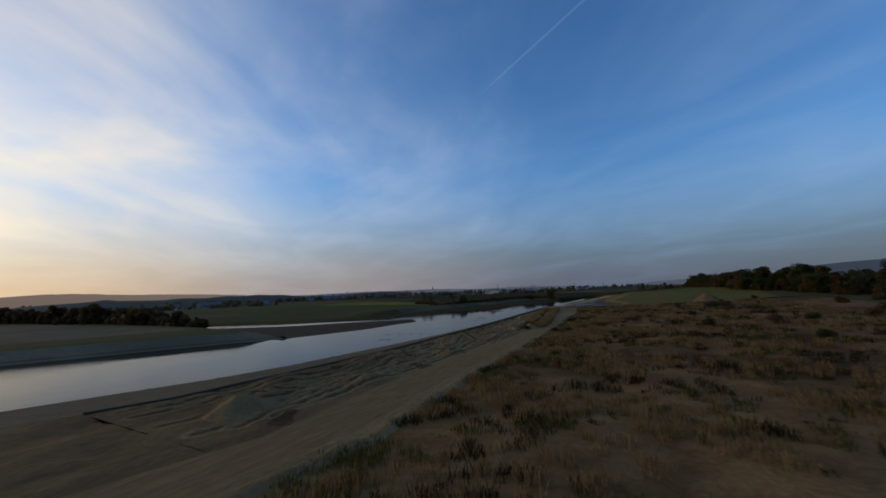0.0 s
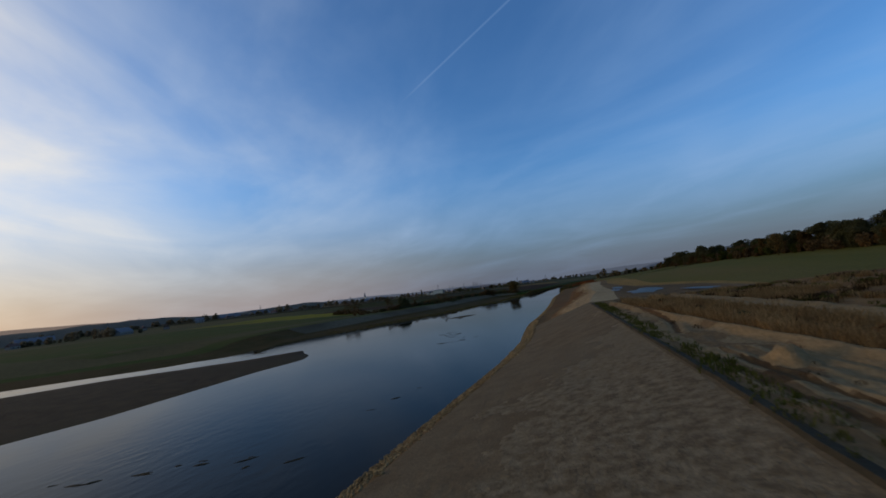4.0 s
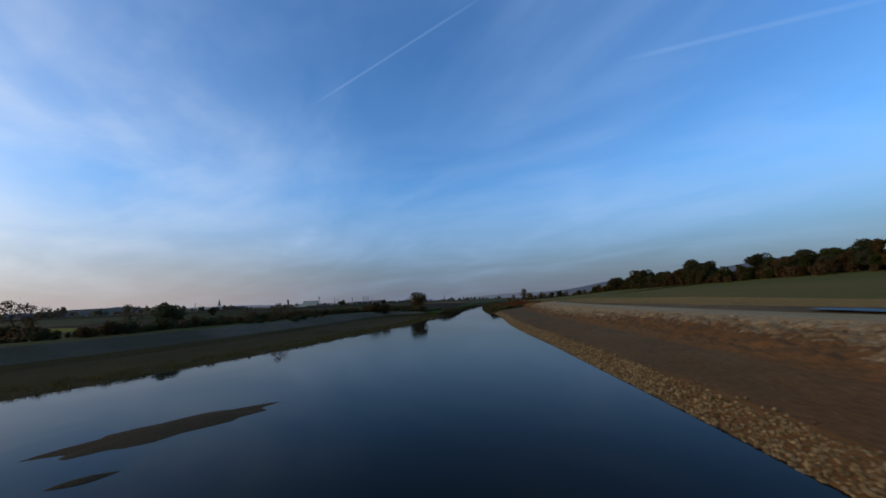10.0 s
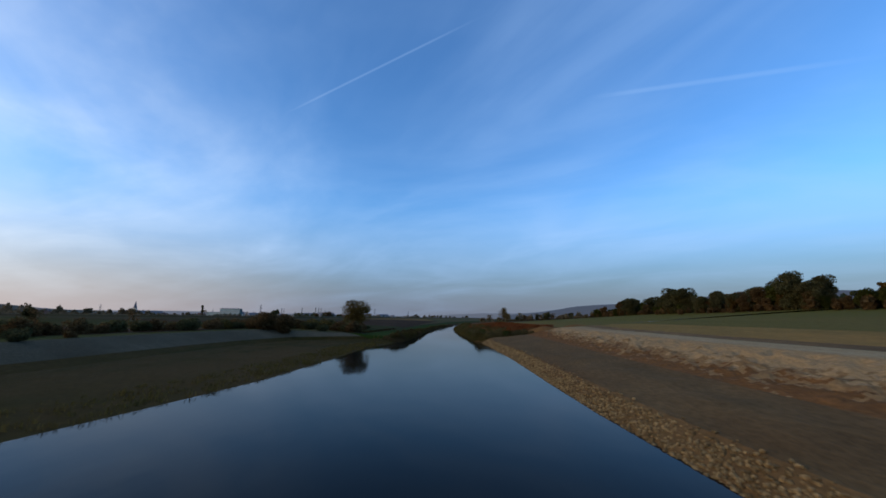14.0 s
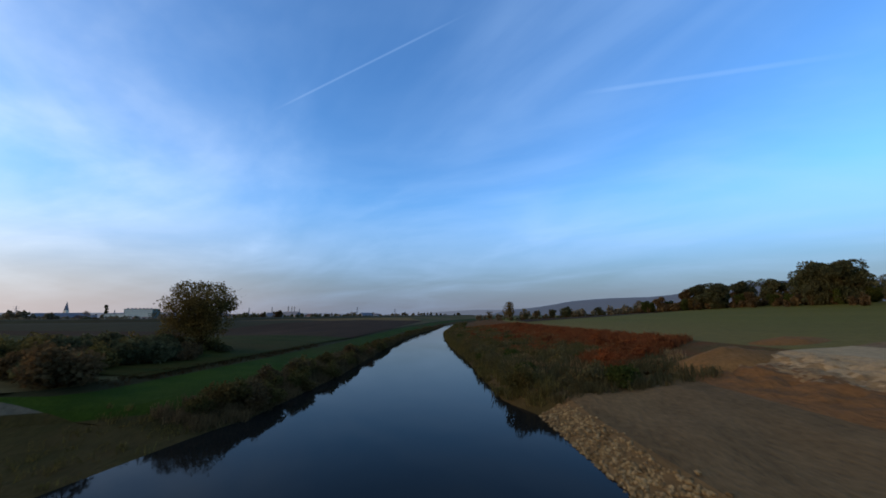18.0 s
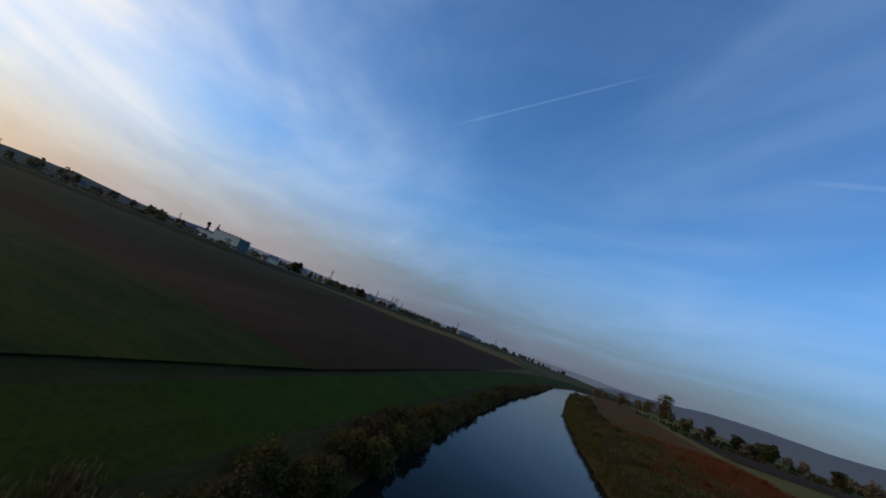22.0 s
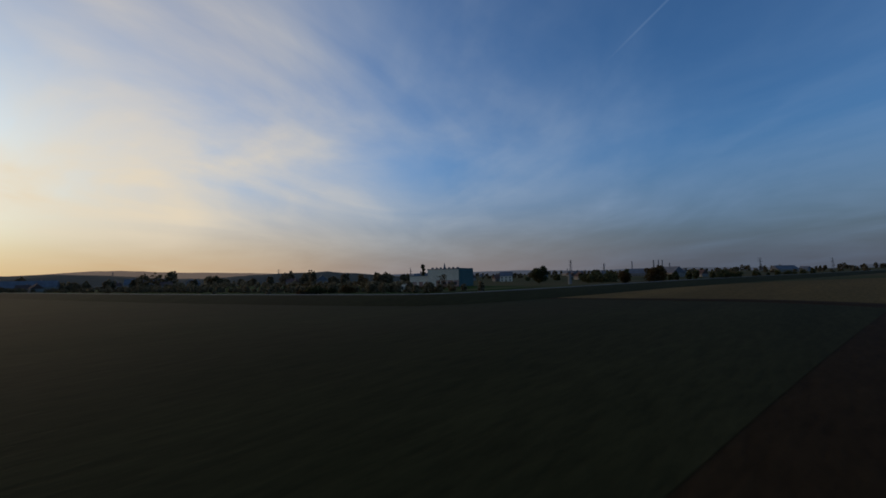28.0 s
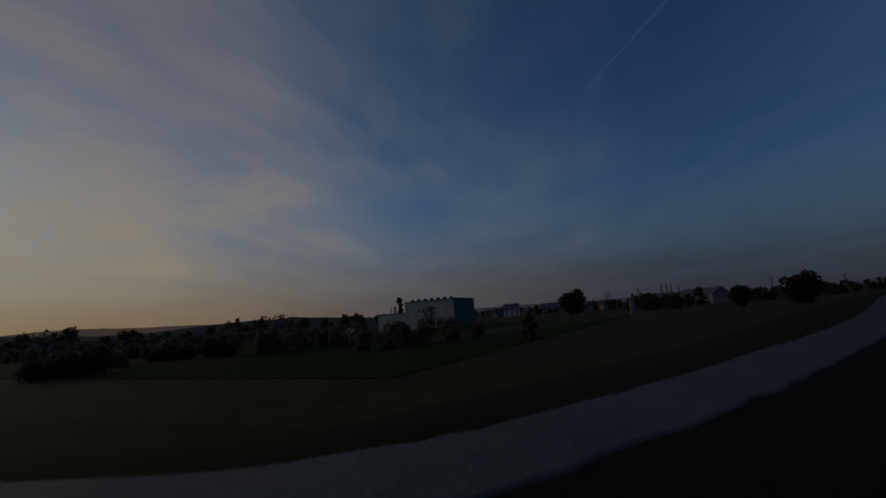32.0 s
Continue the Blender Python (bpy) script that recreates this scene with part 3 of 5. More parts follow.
BACK = table([(-700, 3.5), (200, 4), (214, 9), (222, 330), (235, 250), (250, 190), (266, 150), (280, 118), (289, 97), (312, 72), (328, 56), (335, 40), (343, 8), (351, 6), (380, 7), (400, 21), (470, 33), (530, 34), (600, 40), (640, 42), (690, 38), (700, 8), (2600, 8)])
TOP = table([(-700, 15), (200, 16), (214, 26), (222, 362), (235, 282), (250, 222), (266, 182), (280, 150), (289, 129), (312, 104), (328, 88), (335, 70), (343, 34), (352, 29), (384, 28), (400, 34), (470, 43), (530, 44), (600, 50), (640, 52), (690, 48), (700, 17), (750, 14.5), (780, 12), (830, 11), (860, 10.2), (967, 12.5), (2600, 12.5)])
FRONT_Z = table([(-700, 0.7), (205, 0.7), (222, 0.0), (340, 0.0), (346, 0.6), (470, 1.3), (690, 1.4), (710, 2.2), (2600, 2.2)])
BACK_Z = table([(-700, 1.1), (205, 1.1), (222, 0.0), (348, 0.0), (362, 1.0), (470, 2.4), (690, 2.5), (710, 2.8), (2600, 2.8)])
L1 = (LW, const(0.0))
L2 = (lambda y: LW(y) - FRONT(y), FRONT_Z)
L3 = (lambda y: LW(y) - BACK(y), BACK_Z)
L4 = (lambda y: LW(y) - TOP(y), table([(205, 4.4), (222, 1.1), (345, 1.1), (375, 4.6), (420, 5.4), (690, 5.4), (702, 3.4), (2600, 3.4)]))
L5 = (lambda y: LW(y) - TOP(y) - (14 if y < 690 else 2.6), table([(205, 4.5), (222, 1.8), (345, 1.8), (375, 4.7), (420, 5.4), (690, 5.3), (702, 3.9), (2600, 3.9)]))
strip("stone_shore_west", L1, L2, -700, 214, 3, M["greyslab"], "dark stone edge of the far bank", "river bank", rough=0.1)
strip("gravel_spit", L1, L2, 214, 334, 12, M["bar"], "long low spit of wet brown gravel", "gravel bar", bump=1.0, rough=0.2, grain=9)
strip("grassy_shore", L1, L2, 343, 698, 8, M["shore"], "brown and green grassy shore", "river bank", bump=0.25, rough=0.35, grain=5)
strip("canal_bank_west", L1, L2, 698, 2600, 4, M["shore"], "overgrown canal bank", "river bank", rough=0.3)
strip("stone_foot_west", L2, L3, -700, 214, 2, M["grey"], "pale stone foot of the revetment", "embankment", rough=0.05)
strip("backwater_bed", L2, L3, 214, 350, 6, M["bed"], "shallow muddy bed of the backwater", "river bed", bump=-0.8)
strip("embankment_foot", L2, L3, 350, 698, 4, M["shore"], "weedy foot of the gravel embankment", "river bank", rough=0.2)
strip("meadow_edge", L2, L3, 698, 2600, 3, M["bright"], "grassy edge of the meadow", "meadow", rough=0.2)
strip("stone_revetment", L3, L4, -700, 214, 5, M["greyslab"], "dark stone revetment of the far bank", "embankment", rough=0.15)
strip("backwater_bank", L3, L4, 214, 400, 6, M["shore"], "bank behind the backwater", "river bank", rough=0.3)
strip("grey_embankment", L3, L4, 400, 698, 6, M["grey"], "grey gravel embankment", "embankment", rough=0.5, grain=4)
strip("lush_meadow", L3, L4, 698, 2600, 6, M["bright"], "lush green meadow strip along the canal", "meadow", rough=0.15)
strip("grass_strip_west", L4, L5, -700, 698, 4, M["grass"], "grass strip behind the bank", "grassland", rough=0.2)
# the ditch strip takes the dark crop field's tone
strip("ditch_strip", L4, L5, 698, 2600, 4, M["darkcrop"], "dark green ditch strip between meadow and field", "ditch", bump=-0.1, rough=0.2)


def sheet(name, corners, n, m, mat, label, category, lift=0.0, zf=None, rough=0.0):
    """A patch over the plan between four corners, draped on the farmland."""
    a, b, c, d = (Vector(p) for p in corners)
    verts, faces = [], []
    for j in range(m + 1):
        for i in range(n + 1):
            u, v = i / n, j / m
            p = (a * (1 - u) + b * u) * (1 - v) + (d * (1 - u) + c * u) * v
            verts.append((p.x, p.y, (zf or ground_z)(p.x, p.y) + lift + rough * hills(p.x, p.y, 7, 3)))
    for j in range(m):
        for i in range(n):
            k = j * (n + 1) + i
            faces.append((k, k + 1, k + n + 2, k + n + 1))
    return structure(mesh_ob(name, verts, faces, mat, smooth=True), label, category)


# west farmland: the strip's outer edge follows the plain
RAMP = table([(205, 20), (222, 80), (340, 80), (375, 20)])
ys = stations(-700, 2600)
offs = [0, 4, 8, 14, 20, 30, 45, 60, 80, 100, 120, 140, 160, 180, 210, 240, 280, 330, 400, 500, 700, 1000, 1500, 2200, 3000, 4000]
verts, faces = [], []
for y in ys:
    x0, z0 = L5[0](y), L5[1](y)
    for o in offs:
        x = x0 - o
        k = min(o / RAMP(y), 1)
        verts.append((x, y, z0 + (plain_z(x, y) - z0) * k))
n = len(offs)
for j in range(len(ys) - 1):
    for i in range(n - 1):
        faces.append((j * n + i, (j + 1) * n + i, (j + 1) * n + i + 1, j * n + i + 1))
structure(mesh_ob("farmland_west", verts, faces, M["plain"], smooth=True), "flat farmland west of the river", "farmland")
horizon_plain = mesh_ob("farmland_north", [(-4300, 2590, 4.4), (4300, 2590, 4.4), (4300, 4300, 6), (-4300, 4300, 6)], [(0, 1, 2, 3)], M["plain"])
structure(horizon_plain, "farmland running to the northern horizon", "farmland")
back_plain = mesh_ob("farmland_south", [(-4300, -4300, 4.4), (4300, -4300, 4.4), (4300, -690, 6), (-4300, -690, 4.4)], [(0, 1, 2, 3)], M["plain"])
structure(back_plain, "farmland behind the flight", "farmland")

def loft_dike():
    """The dike in cross sections; its path is a piece of its own."""
    prof = [(-14, -0.4), (-4.2, 1.75), (-1.75, 1.98), (1.75, 1.98), (4.0, 1.8), (14, -0.4)]
    verts, faces, pv, pf = [], [], [], []
    for i, p in enumerate(DL):
        q = DL[min(i + 1, len(DL) - 1)] - DL[max(i - 1, 0)]
        nrm = Vector((q.y, -q.x)).normalized()
        for o, h in prof:
            w = p + nrm * o
            verts.append((w.x, w.y, 8.4 + h + (0.12 * hills(w.x, w.y, 3, 2) if abs(o) > 3 else 0)))
    fine_line = dike_points(0.7)
    for i, p in enumerate(fine_line):
        q = fine_line[min(i + 1, len(fine_line) - 1)] - fine_line[max(i - 1, 0)]
        nrm = Vector((q.y, -q.x)).normalized()
        for o, h in ((-1.34, 1.97), (-1.28, 2.04), (0, 2.07), (1.28, 2.04), (1.34, 1.97)):
            w = p + nrm * (o + (0.16 * hills(p.x, p.y, 0.9, o) + 0.1 * hills(p.x, p.y, 0.35, o) if o else 0))
            pv.append((w.x, w.y, 8.4 + h))
    n, k = len(prof), 5
    for i in range(len(DL) - 1):
        for j in range(n - 1):
            faces.append((i * n + j, i * n + j + 1, (i + 1) * n + j + 1, (i + 1) * n + j))
    for i in range(len(fine_line) - 1):
        for j in range(k - 1):
            pf.append((i * k + j, i * k + j + 1, (i + 1) * k + j + 1, (i + 1) * k + j))
    structure(mesh_ob("dike", verts, faces, M["darkcrop"], smooth=True), "low grassy flood dike", "dike")
    structure(mesh_ob("paved_path", pv, pf, M["asphalt"]), "pale paved path along the dike's crest", "path")


loft_dike()


def ground_z(x, y):
    """Height of the finished ground, for what stands on it."""
    if x >= RW(y):
        marks = [SHORE_R, RIP]
        if y < 352:
            marks += [CR, ROAD_L, ROAD_R, MOOR, FAR_E]
        elif y < 712:
            marks += [BENCH, CR, TRACK, SPOIL, STRAW, FIELD_E, FAR_E]
        else:
            marks += [WILD, FIELD_F, FAR_E]
    else:
        marks = [L1, L2, L3, L4, L5]
        if x < L5[0](y):
            k = min((L5[0](y) - x) / RAMP(y), 1)
            return L5[1](y) + (plain_z(x, y) - L5[1](y)) * k
    for (xa, za), (xb, zb) in zip(marks, marks[1:]):
        a, b = xa(y), xb(y)
        if min(a, b) <= x <= max(a, b):
            u = (x - a) / (b - a) if b != a else 0
            return za(y) + (zb(y) - za(y)) * u
    return 0.0


# fields on the west bank
sheet("green_field", [(-38, 712), (-330, 712), (-330, 802), (-30, 802)], 40, 16, M["young"], "yellow-green young crop field", "field", 0.22)
sheet("ploughed_field", [(-30, 802), (-330, 802), (-190, 868), (-16, 1130)], 70, 60, M["plough"], "dark brown ploughed field", "field", 0.15)
sheet("dark_field", [(-96, 826), (-420, 786), (-330, 848), (-150, 905)], 70, 50, M["darkcrop"], "dark green crop field below the dike", "field", 0.18)
sheet("dark_field_end", [(-96, 826), (-150, 905), (-147, 936), (-86, 950)], 30, 40, M["darkcrop"], "end of the dark green field beside the stubble", "field", 0.175)
sheet("stubble_edge", [(-80, 956), (-147, 934), (-147, 938), (-84, 961)], 30, 2, M["plough"], "dark strip of turned soil along the stubble", "field", 0.21)
sheet("stubble_field", [(-84, 961), (-147, 938), (-126, 1060), (-60, 1085)], 40, 50, M["straw"], "pale stubble strip beside the dike", "field", 0.20)
sheet("stubble_far", [(-18, 1130), (-96, 1000), (-122, 1075), (-40, 1235)], 30, 16, M["straw"], "pale stubble strip beyond the ploughed field", "field", 0.17)
sheet("far_green_field", [(66, 1010), (300, 930), (330, 990), (80, 1080)], 16, 8, M["bright"], "green field between hedges", "field", 0.25)
sheet("far_brown_field", [(82, 1090), (330, 1000), (380, 1090), (100, 1180)], 16, 8, M["straw"], "brown stubble field between hedges", "field", 0.25)
sheet("bank_brown_field", [(60, 925), (170, 905), (180, 945), (66, 1000)], 12, 8, M["plough"], "brown field at the end of the crop field", "field", 0.2)
sheet("mustard_field", [(-150, 520), (-420, 560), (-420, 700), (-200, 610)], 16, 10, M["yellow"], "strip of yellow flowering mustard", "field", 0.08)
sheet("meadow_west", [(-175, 335), (-520, 320), (-420, 540), (-132, 520)], 14, 20, M["grass"], "green meadow behind the far bank", "meadow", 0.06)
sheet("gravel_terrace", [(-165, 60), (-420, 60), (-420, 205), (-125, 205)], 14, 10, M["darkslab"], "wide grey gravel terrace behind the stone revetment", "ground", 0.06)
sheet("brown_field_west", [(-110, 560), (-300, 640), (-300, 705), (-80, 700)], 14, 10, M["plough"], "brown field behind the hedge", "field", 0.10)
sheet("field_beyond_dike", [(-176, 932), (-620, 775), (-640, 960), (-200, 1045)], 90, 50, M["bright"], "green meadow below the dike's far side", "meadow", 0.06)


# ---------------------------------------------------------------- churned ground beside the haul road
def bend(points, step=0.9):
    """A Catmull-Rom line through the points."""
    P, line = [Vector(p) for p in points], []
    for i in range(len(P) - 1):
        p0, p1, p2, p3 = P[max(i - 1, 0)], P[i], P[i + 1], P[min(i + 2, len(P) - 1)]
        n = max(2, int((p2 - p1).length / step))
        for k in range(n):
            t = k / n
            line.append(0.5 * ((2 * p1) + (p2 - p0) * t + (2 * p0 - 5 * p1 + 4 * p2 - p3) * t * t + (3 * p1 - p0 - 3 * p2 + p3) * t ** 3))
    return np.array([p[:] for p in line + [P[-1]]])


DITCH = bend([(82.5, 209), (82.3, 216), (81, 228), (78.3, 243), (74, 262), (69, 285), (64, 310), (59.5, 334)])
SWEEP = [[(61.5 + k, 262), (63.8 + k, 249), (65.8 + 1.1 * k, 238), (68.6 + 1.15 * k, 224), (72 + 1.2 * k, 212), (79 + 1.2 * k, 200)] for k in (0, 1.3, 2.0, 3.6, 4.2, 5.6)]
RUTS = [bend(p) for p in SWEEP + [
    [(60.5, 256), (62.5, 241), (66.4, 217), (70, 207)],
    [(62, 258), (64.5, 242), (68.5, 221), (71.5, 211), (77, 200)], [(66.3, 188), (73.7, 178.6), (79.6, 174), (84, 169.5)], [(66.5, 192), (70.7, 186.6), (77.8, 178), (84, 174)], [(83, 188), (84, 178), (86, 170), (86.5, 160)],
    [(73.4, 160), (73, 165), (70, 172), (67, 180)], [(75, 160), (73, 168), (70.5, 174)], [(77.3, 158), (76.5, 165), (74, 173), (70, 182)], [(81, 131), (83.6, 141), (84.6, 158), (82, 188)],
    [(78, 121), (83, 130), (85, 139), (85.5, 150)], [(76, 121), (81, 131), (84, 137)], [(70, 112), (76, 122), (80, 132)], [(68, 118), (73, 130), (76, 146)], [(72, 108), (79, 115), (86, 126)],
    [(79, 192), (81, 199), (83.5, 205)], [(66, 205), (68, 198), (73, 190), (80, 186)], [(60, 275), (61, 290), (58.5, 312)], [(70, 150), (74, 146), (80, 148)]]]


for share, y0, y1 in ((0.12, 92, 150), (0.22, 96, 172), (0.31, 92, 140), (0.42, 100, 168), (0.50, 92, 150), (0.60, 98, 160), (0.70, 92, 176), (0.80, 96, 150), (0.88, 100, 190)):
    RUTS.append(bend([(CREST(y) + (ROAD_L[0](y) - CREST(y)) * (share + 0.05 * math.sin(y * 0.09 + 9 * share)), y) for y in range(y0, y1, 9)]))


def near_line(line, X, Y):
    """Distance of each point to a line of points."""
    d = np.full(X.shape, 1e9)
    for (ax, ay), (bx, by) in zip(line, line[1:]):
        ex, ey = bx - ax, by - ay
        t = np.clip(((X - ax) * ex + (Y - ay) * ey) / (ex * ex + ey * ey + 1e-9), 0, 1)
        d = np.minimum(d, np.hypot(X - ax - t * ex, Y - ay - t * ey))
    return d


def grid_sheet(name, xa, xb, cols, y0, y1, dy, zf, kind_of, mats, label, category):
    """A finely divided sheet between two lines; zf gives the heights, kind_of the material of each face."""
    ys = np.arange(y0, y1 + 1e-6, dy)
    ys[-1] = y1
    A, B = np.array([xa(y) for y in ys]), np.array([xb(y) for y in ys])
    u = np.linspace(0, 1, cols + 1)
    X, Y = A[:, None] * (1 - u) + B[:, None] * u, np.repeat(ys[:, None], cols + 1, 1)
    Z, info = zf(X, Y, np.repeat(u[None], len(ys), 0))
    n = cols + 1
    idx = (np.arange(len(ys) - 1)[:, None] * n + np.arange(cols)[None]).ravel()
    ob = mesh_ob(name, np.stack([X, Y, Z], -1).reshape(-1, 3), np.stack([idx, idx + 1, idx + n + 1, idx + n], 1).tolist(), mats[0], smooth=True)
    for m in mats[1:]:
        ob.data.materials.append(m)
    kinds = kind_of(X, Y, info)[:-1, :-1].ravel()
    ob.data.polygons.foreach_set("material_index", kinds.astype(np.int32))
    return structure(ob, label, category)


def hill_field(X, Y, s, seed):
    return np.array([hills(x, y, s, seed) for x, y in zip(X.ravel(), Y.ravel())]).reshape(X.shape)


def verge_heights(X, Y, Uu):
    """Lumpy dirt with ruts pressed in, spoil ridges, and the ditch dug into it."""
    za = np.array([CREST_Z(y) for y in Y[:, 0]])[:, None]
    Z = za * (1 - Uu) + 8.1 * Uu
    fade = np.clip(7 * Uu * (1 - Uu), 0, 1) * np.clip((Y - 90) / 9, 0, 1)
    rough = 0.45 * hill_field(X, Y, 7, 1) + 0.26 * hill_field(X, Y, 2.6, 8) + 0.15 * hill_field(X, Y, 1.2, 3) + 0.07 * hill_field(X, Y, 0.6, 13)
    heap = np.clip(hill_field(X, Y, 11, 21), 0, 1) * np.clip((205 - Y) / 30, 0, 1) * 1.5
    rut = np.zeros_like(X)
    for i, line in enumerate(RUTS):
        d = near_line(line, X, Y)
        w = (0.62 if i < 6 else 1.0) + 0.2 * math.sin(i * 2.3)
        deep = 0.24 if i < 9 else 0.36
        rut += deep * (-0.38 * np.exp(-(d / (0.5 * w)) ** 2) + 0.26 * np.exp(-((d - 1.05 * w) / 0.42) ** 2))
    dd = near_line(DITCH, X, Y)
    dig = -2.3 * np.clip((3.6 + 0.8 * hill_field(X, Y, 4, 5) - dd) / 2.2, 0, 1) + 0.8 * np.exp(-((dd - 5.0) / 1.1) ** 2)
    smooth_patch = np.clip(1 - dd / 22, 0, 1) * np.clip((Y - 205) / 10, 0, 1)
    return Z + fade * (rough * (1 - 0.7 * smooth_patch) + heap * (1 - smooth_patch) + rut + dig), (rut, dd)


def verge_kinds(X, Y, info):
    rut, dd = info
    k = np.zeros(X.shape, int)
    drift = hill_field(X, Y, 6, 31)
    k[(drift > 0.44) | (rut > 0.05) | ((dd < 14) & (Y > 208) & (drift > -0.15))] = 2
    k[(rut < -0.07) | ((drift < -0.5) & (dd > 12))] = 1
    k[dd < 3.4] = 1
    return k


grid_sheet("dirt_verge", CREST, ROAD_L[0], 84, 90, 352, 0.4, verge_heights, verge_kinds, [M["dirt"], M["mud"], M["sand"]], "churned bare dirt with curved ruts and a ditch beside the haul road", "ground")


def slab_heights(X, Y, Uu):
    z0, z1 = RIP[1](200), np.array([CREST_Z(y) for y in Y[:, 0]])[:, None]
    fade = np.clip(7 * Uu * (1 - Uu), 0, 1)
    return z0 * (1 - Uu) + z1 * Uu + fade * (0.22 * hill_field(X, Y, 9, 1) + 0.07 * hill_field(X, Y, 0.9, 4)), Uu


def slab_kinds(X, Y, Uu):
    k = np.zeros(X.shape, int)
    d = hill_field(X, Y, 9, 12) + 0.6 * hill_field(X, Y, 2.2, 14)
    k[(Uu > 0.50 + 0.3 * d + np.clip((Y - 262) / 60, -0.1, 0.6)) & (Uu < 0.985)] = 1
    k[Y < 168 + 14 * d + 10 * Uu] = 2
    return k


grid_sheet("revetment", RIP[0], CREST, 90, 90, 352, 0.45, slab_heights, slab_kinds, [M["slab"], M["pebbles"], M["darkslab"]], "compacted gravel revetment slope with a grey pebble layer", "embankment")


def slope_heights(X, Y, Uu):
    za, zb = (np.array([f(y) for y in Y[:, 0]])[:, None] for f in (BENCH[1], CREST_Z))
    fade = np.clip(6 * Uu * (1 - Uu), 0, 1)
    lump = 0.55 * hill_field(X, Y, 3.4, 2) + 0.4 * hill_field(X, Y, 1.5, 6) + 0.15 * hill_field(X, Y, 0.7, 9)
    return za * (1 - Uu) + zb * Uu + 0.2 * np.sin(math.pi * Uu) + fade * lump, (Uu, lump)


def slope_kinds(X, Y, info):
    """Pale gravel near the crest, clods of mixed gravel below it, rust-brown earth at the foot."""
    Uu, lump = info
    edge = np.interp(Y, [352, 400, 440, 462, 500, 530, 560, 620, 680, 712], [0.16, 0.26, 0.44, 0.66, 0.70, 0.52, 0.36, 0.34, 0.42, 0.6])
    d = 0.20 * hill_field(X, Y * 0.4, 5, 51) + 0.26 * hill_field(X, Y * 0.6, 1.7, 52) + 0.24 * hill_field(X, Y * 0.8, 0.8, 53) + 0.12 * lump
    v = Uu - edge + d
    k = np.zeros(X.shape, int)
    k[v < 0.12] = 1
    k[v < -0.10] = 2
    return k


grid_sheet("gravel_slope", BENCH[0], CREST, 60, 352, 712, 0.5, slope_heights, slope_kinds, [M["pale"], M["clods"], M["rust_earth"]], "rutted pale gravel slope with rust-brown patches of earth", "embankment")


# ---------------------------------------------------------------- plants
rng = np.random.default_rng(7)


def quads(points, size, r, droop=0.0, tall=1.0):
    """Leaf quads of about that size at the points, turned at random."""
    n = len(points)
    a = r.normal(size=(n, 3))
    a /= np.linalg.norm(a, axis=1)[:, None]
    b = r.normal(size=(n, 3))
    b -= (b * a).sum(1)[:, None] * a
    b /= np.linalg.norm(b, axis=1)[:, None]
    s = size * r.uniform(0.5, 1.3, (n, 1))
    b[:, 2] -= droop
    v = np.stack([points - a * s - b * s * tall * 0.8, points + a * s * 0.9 - b * s * tall, points + a * s + b * s * tall * 0.9, points - a * s * 0.8 + b * s * tall], 1).reshape(-1, 3)
    f = np.arange(n * 4).reshape(-1, 4)
    return v, f


def tube(verts, faces, p, q, r0, r1, sides=6):
    """A tapered limb from p to q."""
    p, q = Vector(p), Vector(q)
    d = (q - p).normalized()
    u = d.orthogonal().normalized()
    w = d.cross(u)
    k = len(verts)
    for c, r in ((p, r0), (q, r1)):
        for i in range(sides):
            t = 2 * math.pi * i / sides
            verts.append(c + u * (r * math.cos(t)) + w * (r * math.sin(t)))
    for i in range(sides):
        faces.append((k + i, k + (i + 1) % sides, k + sides + (i + 1) % sides, k + sides + i))


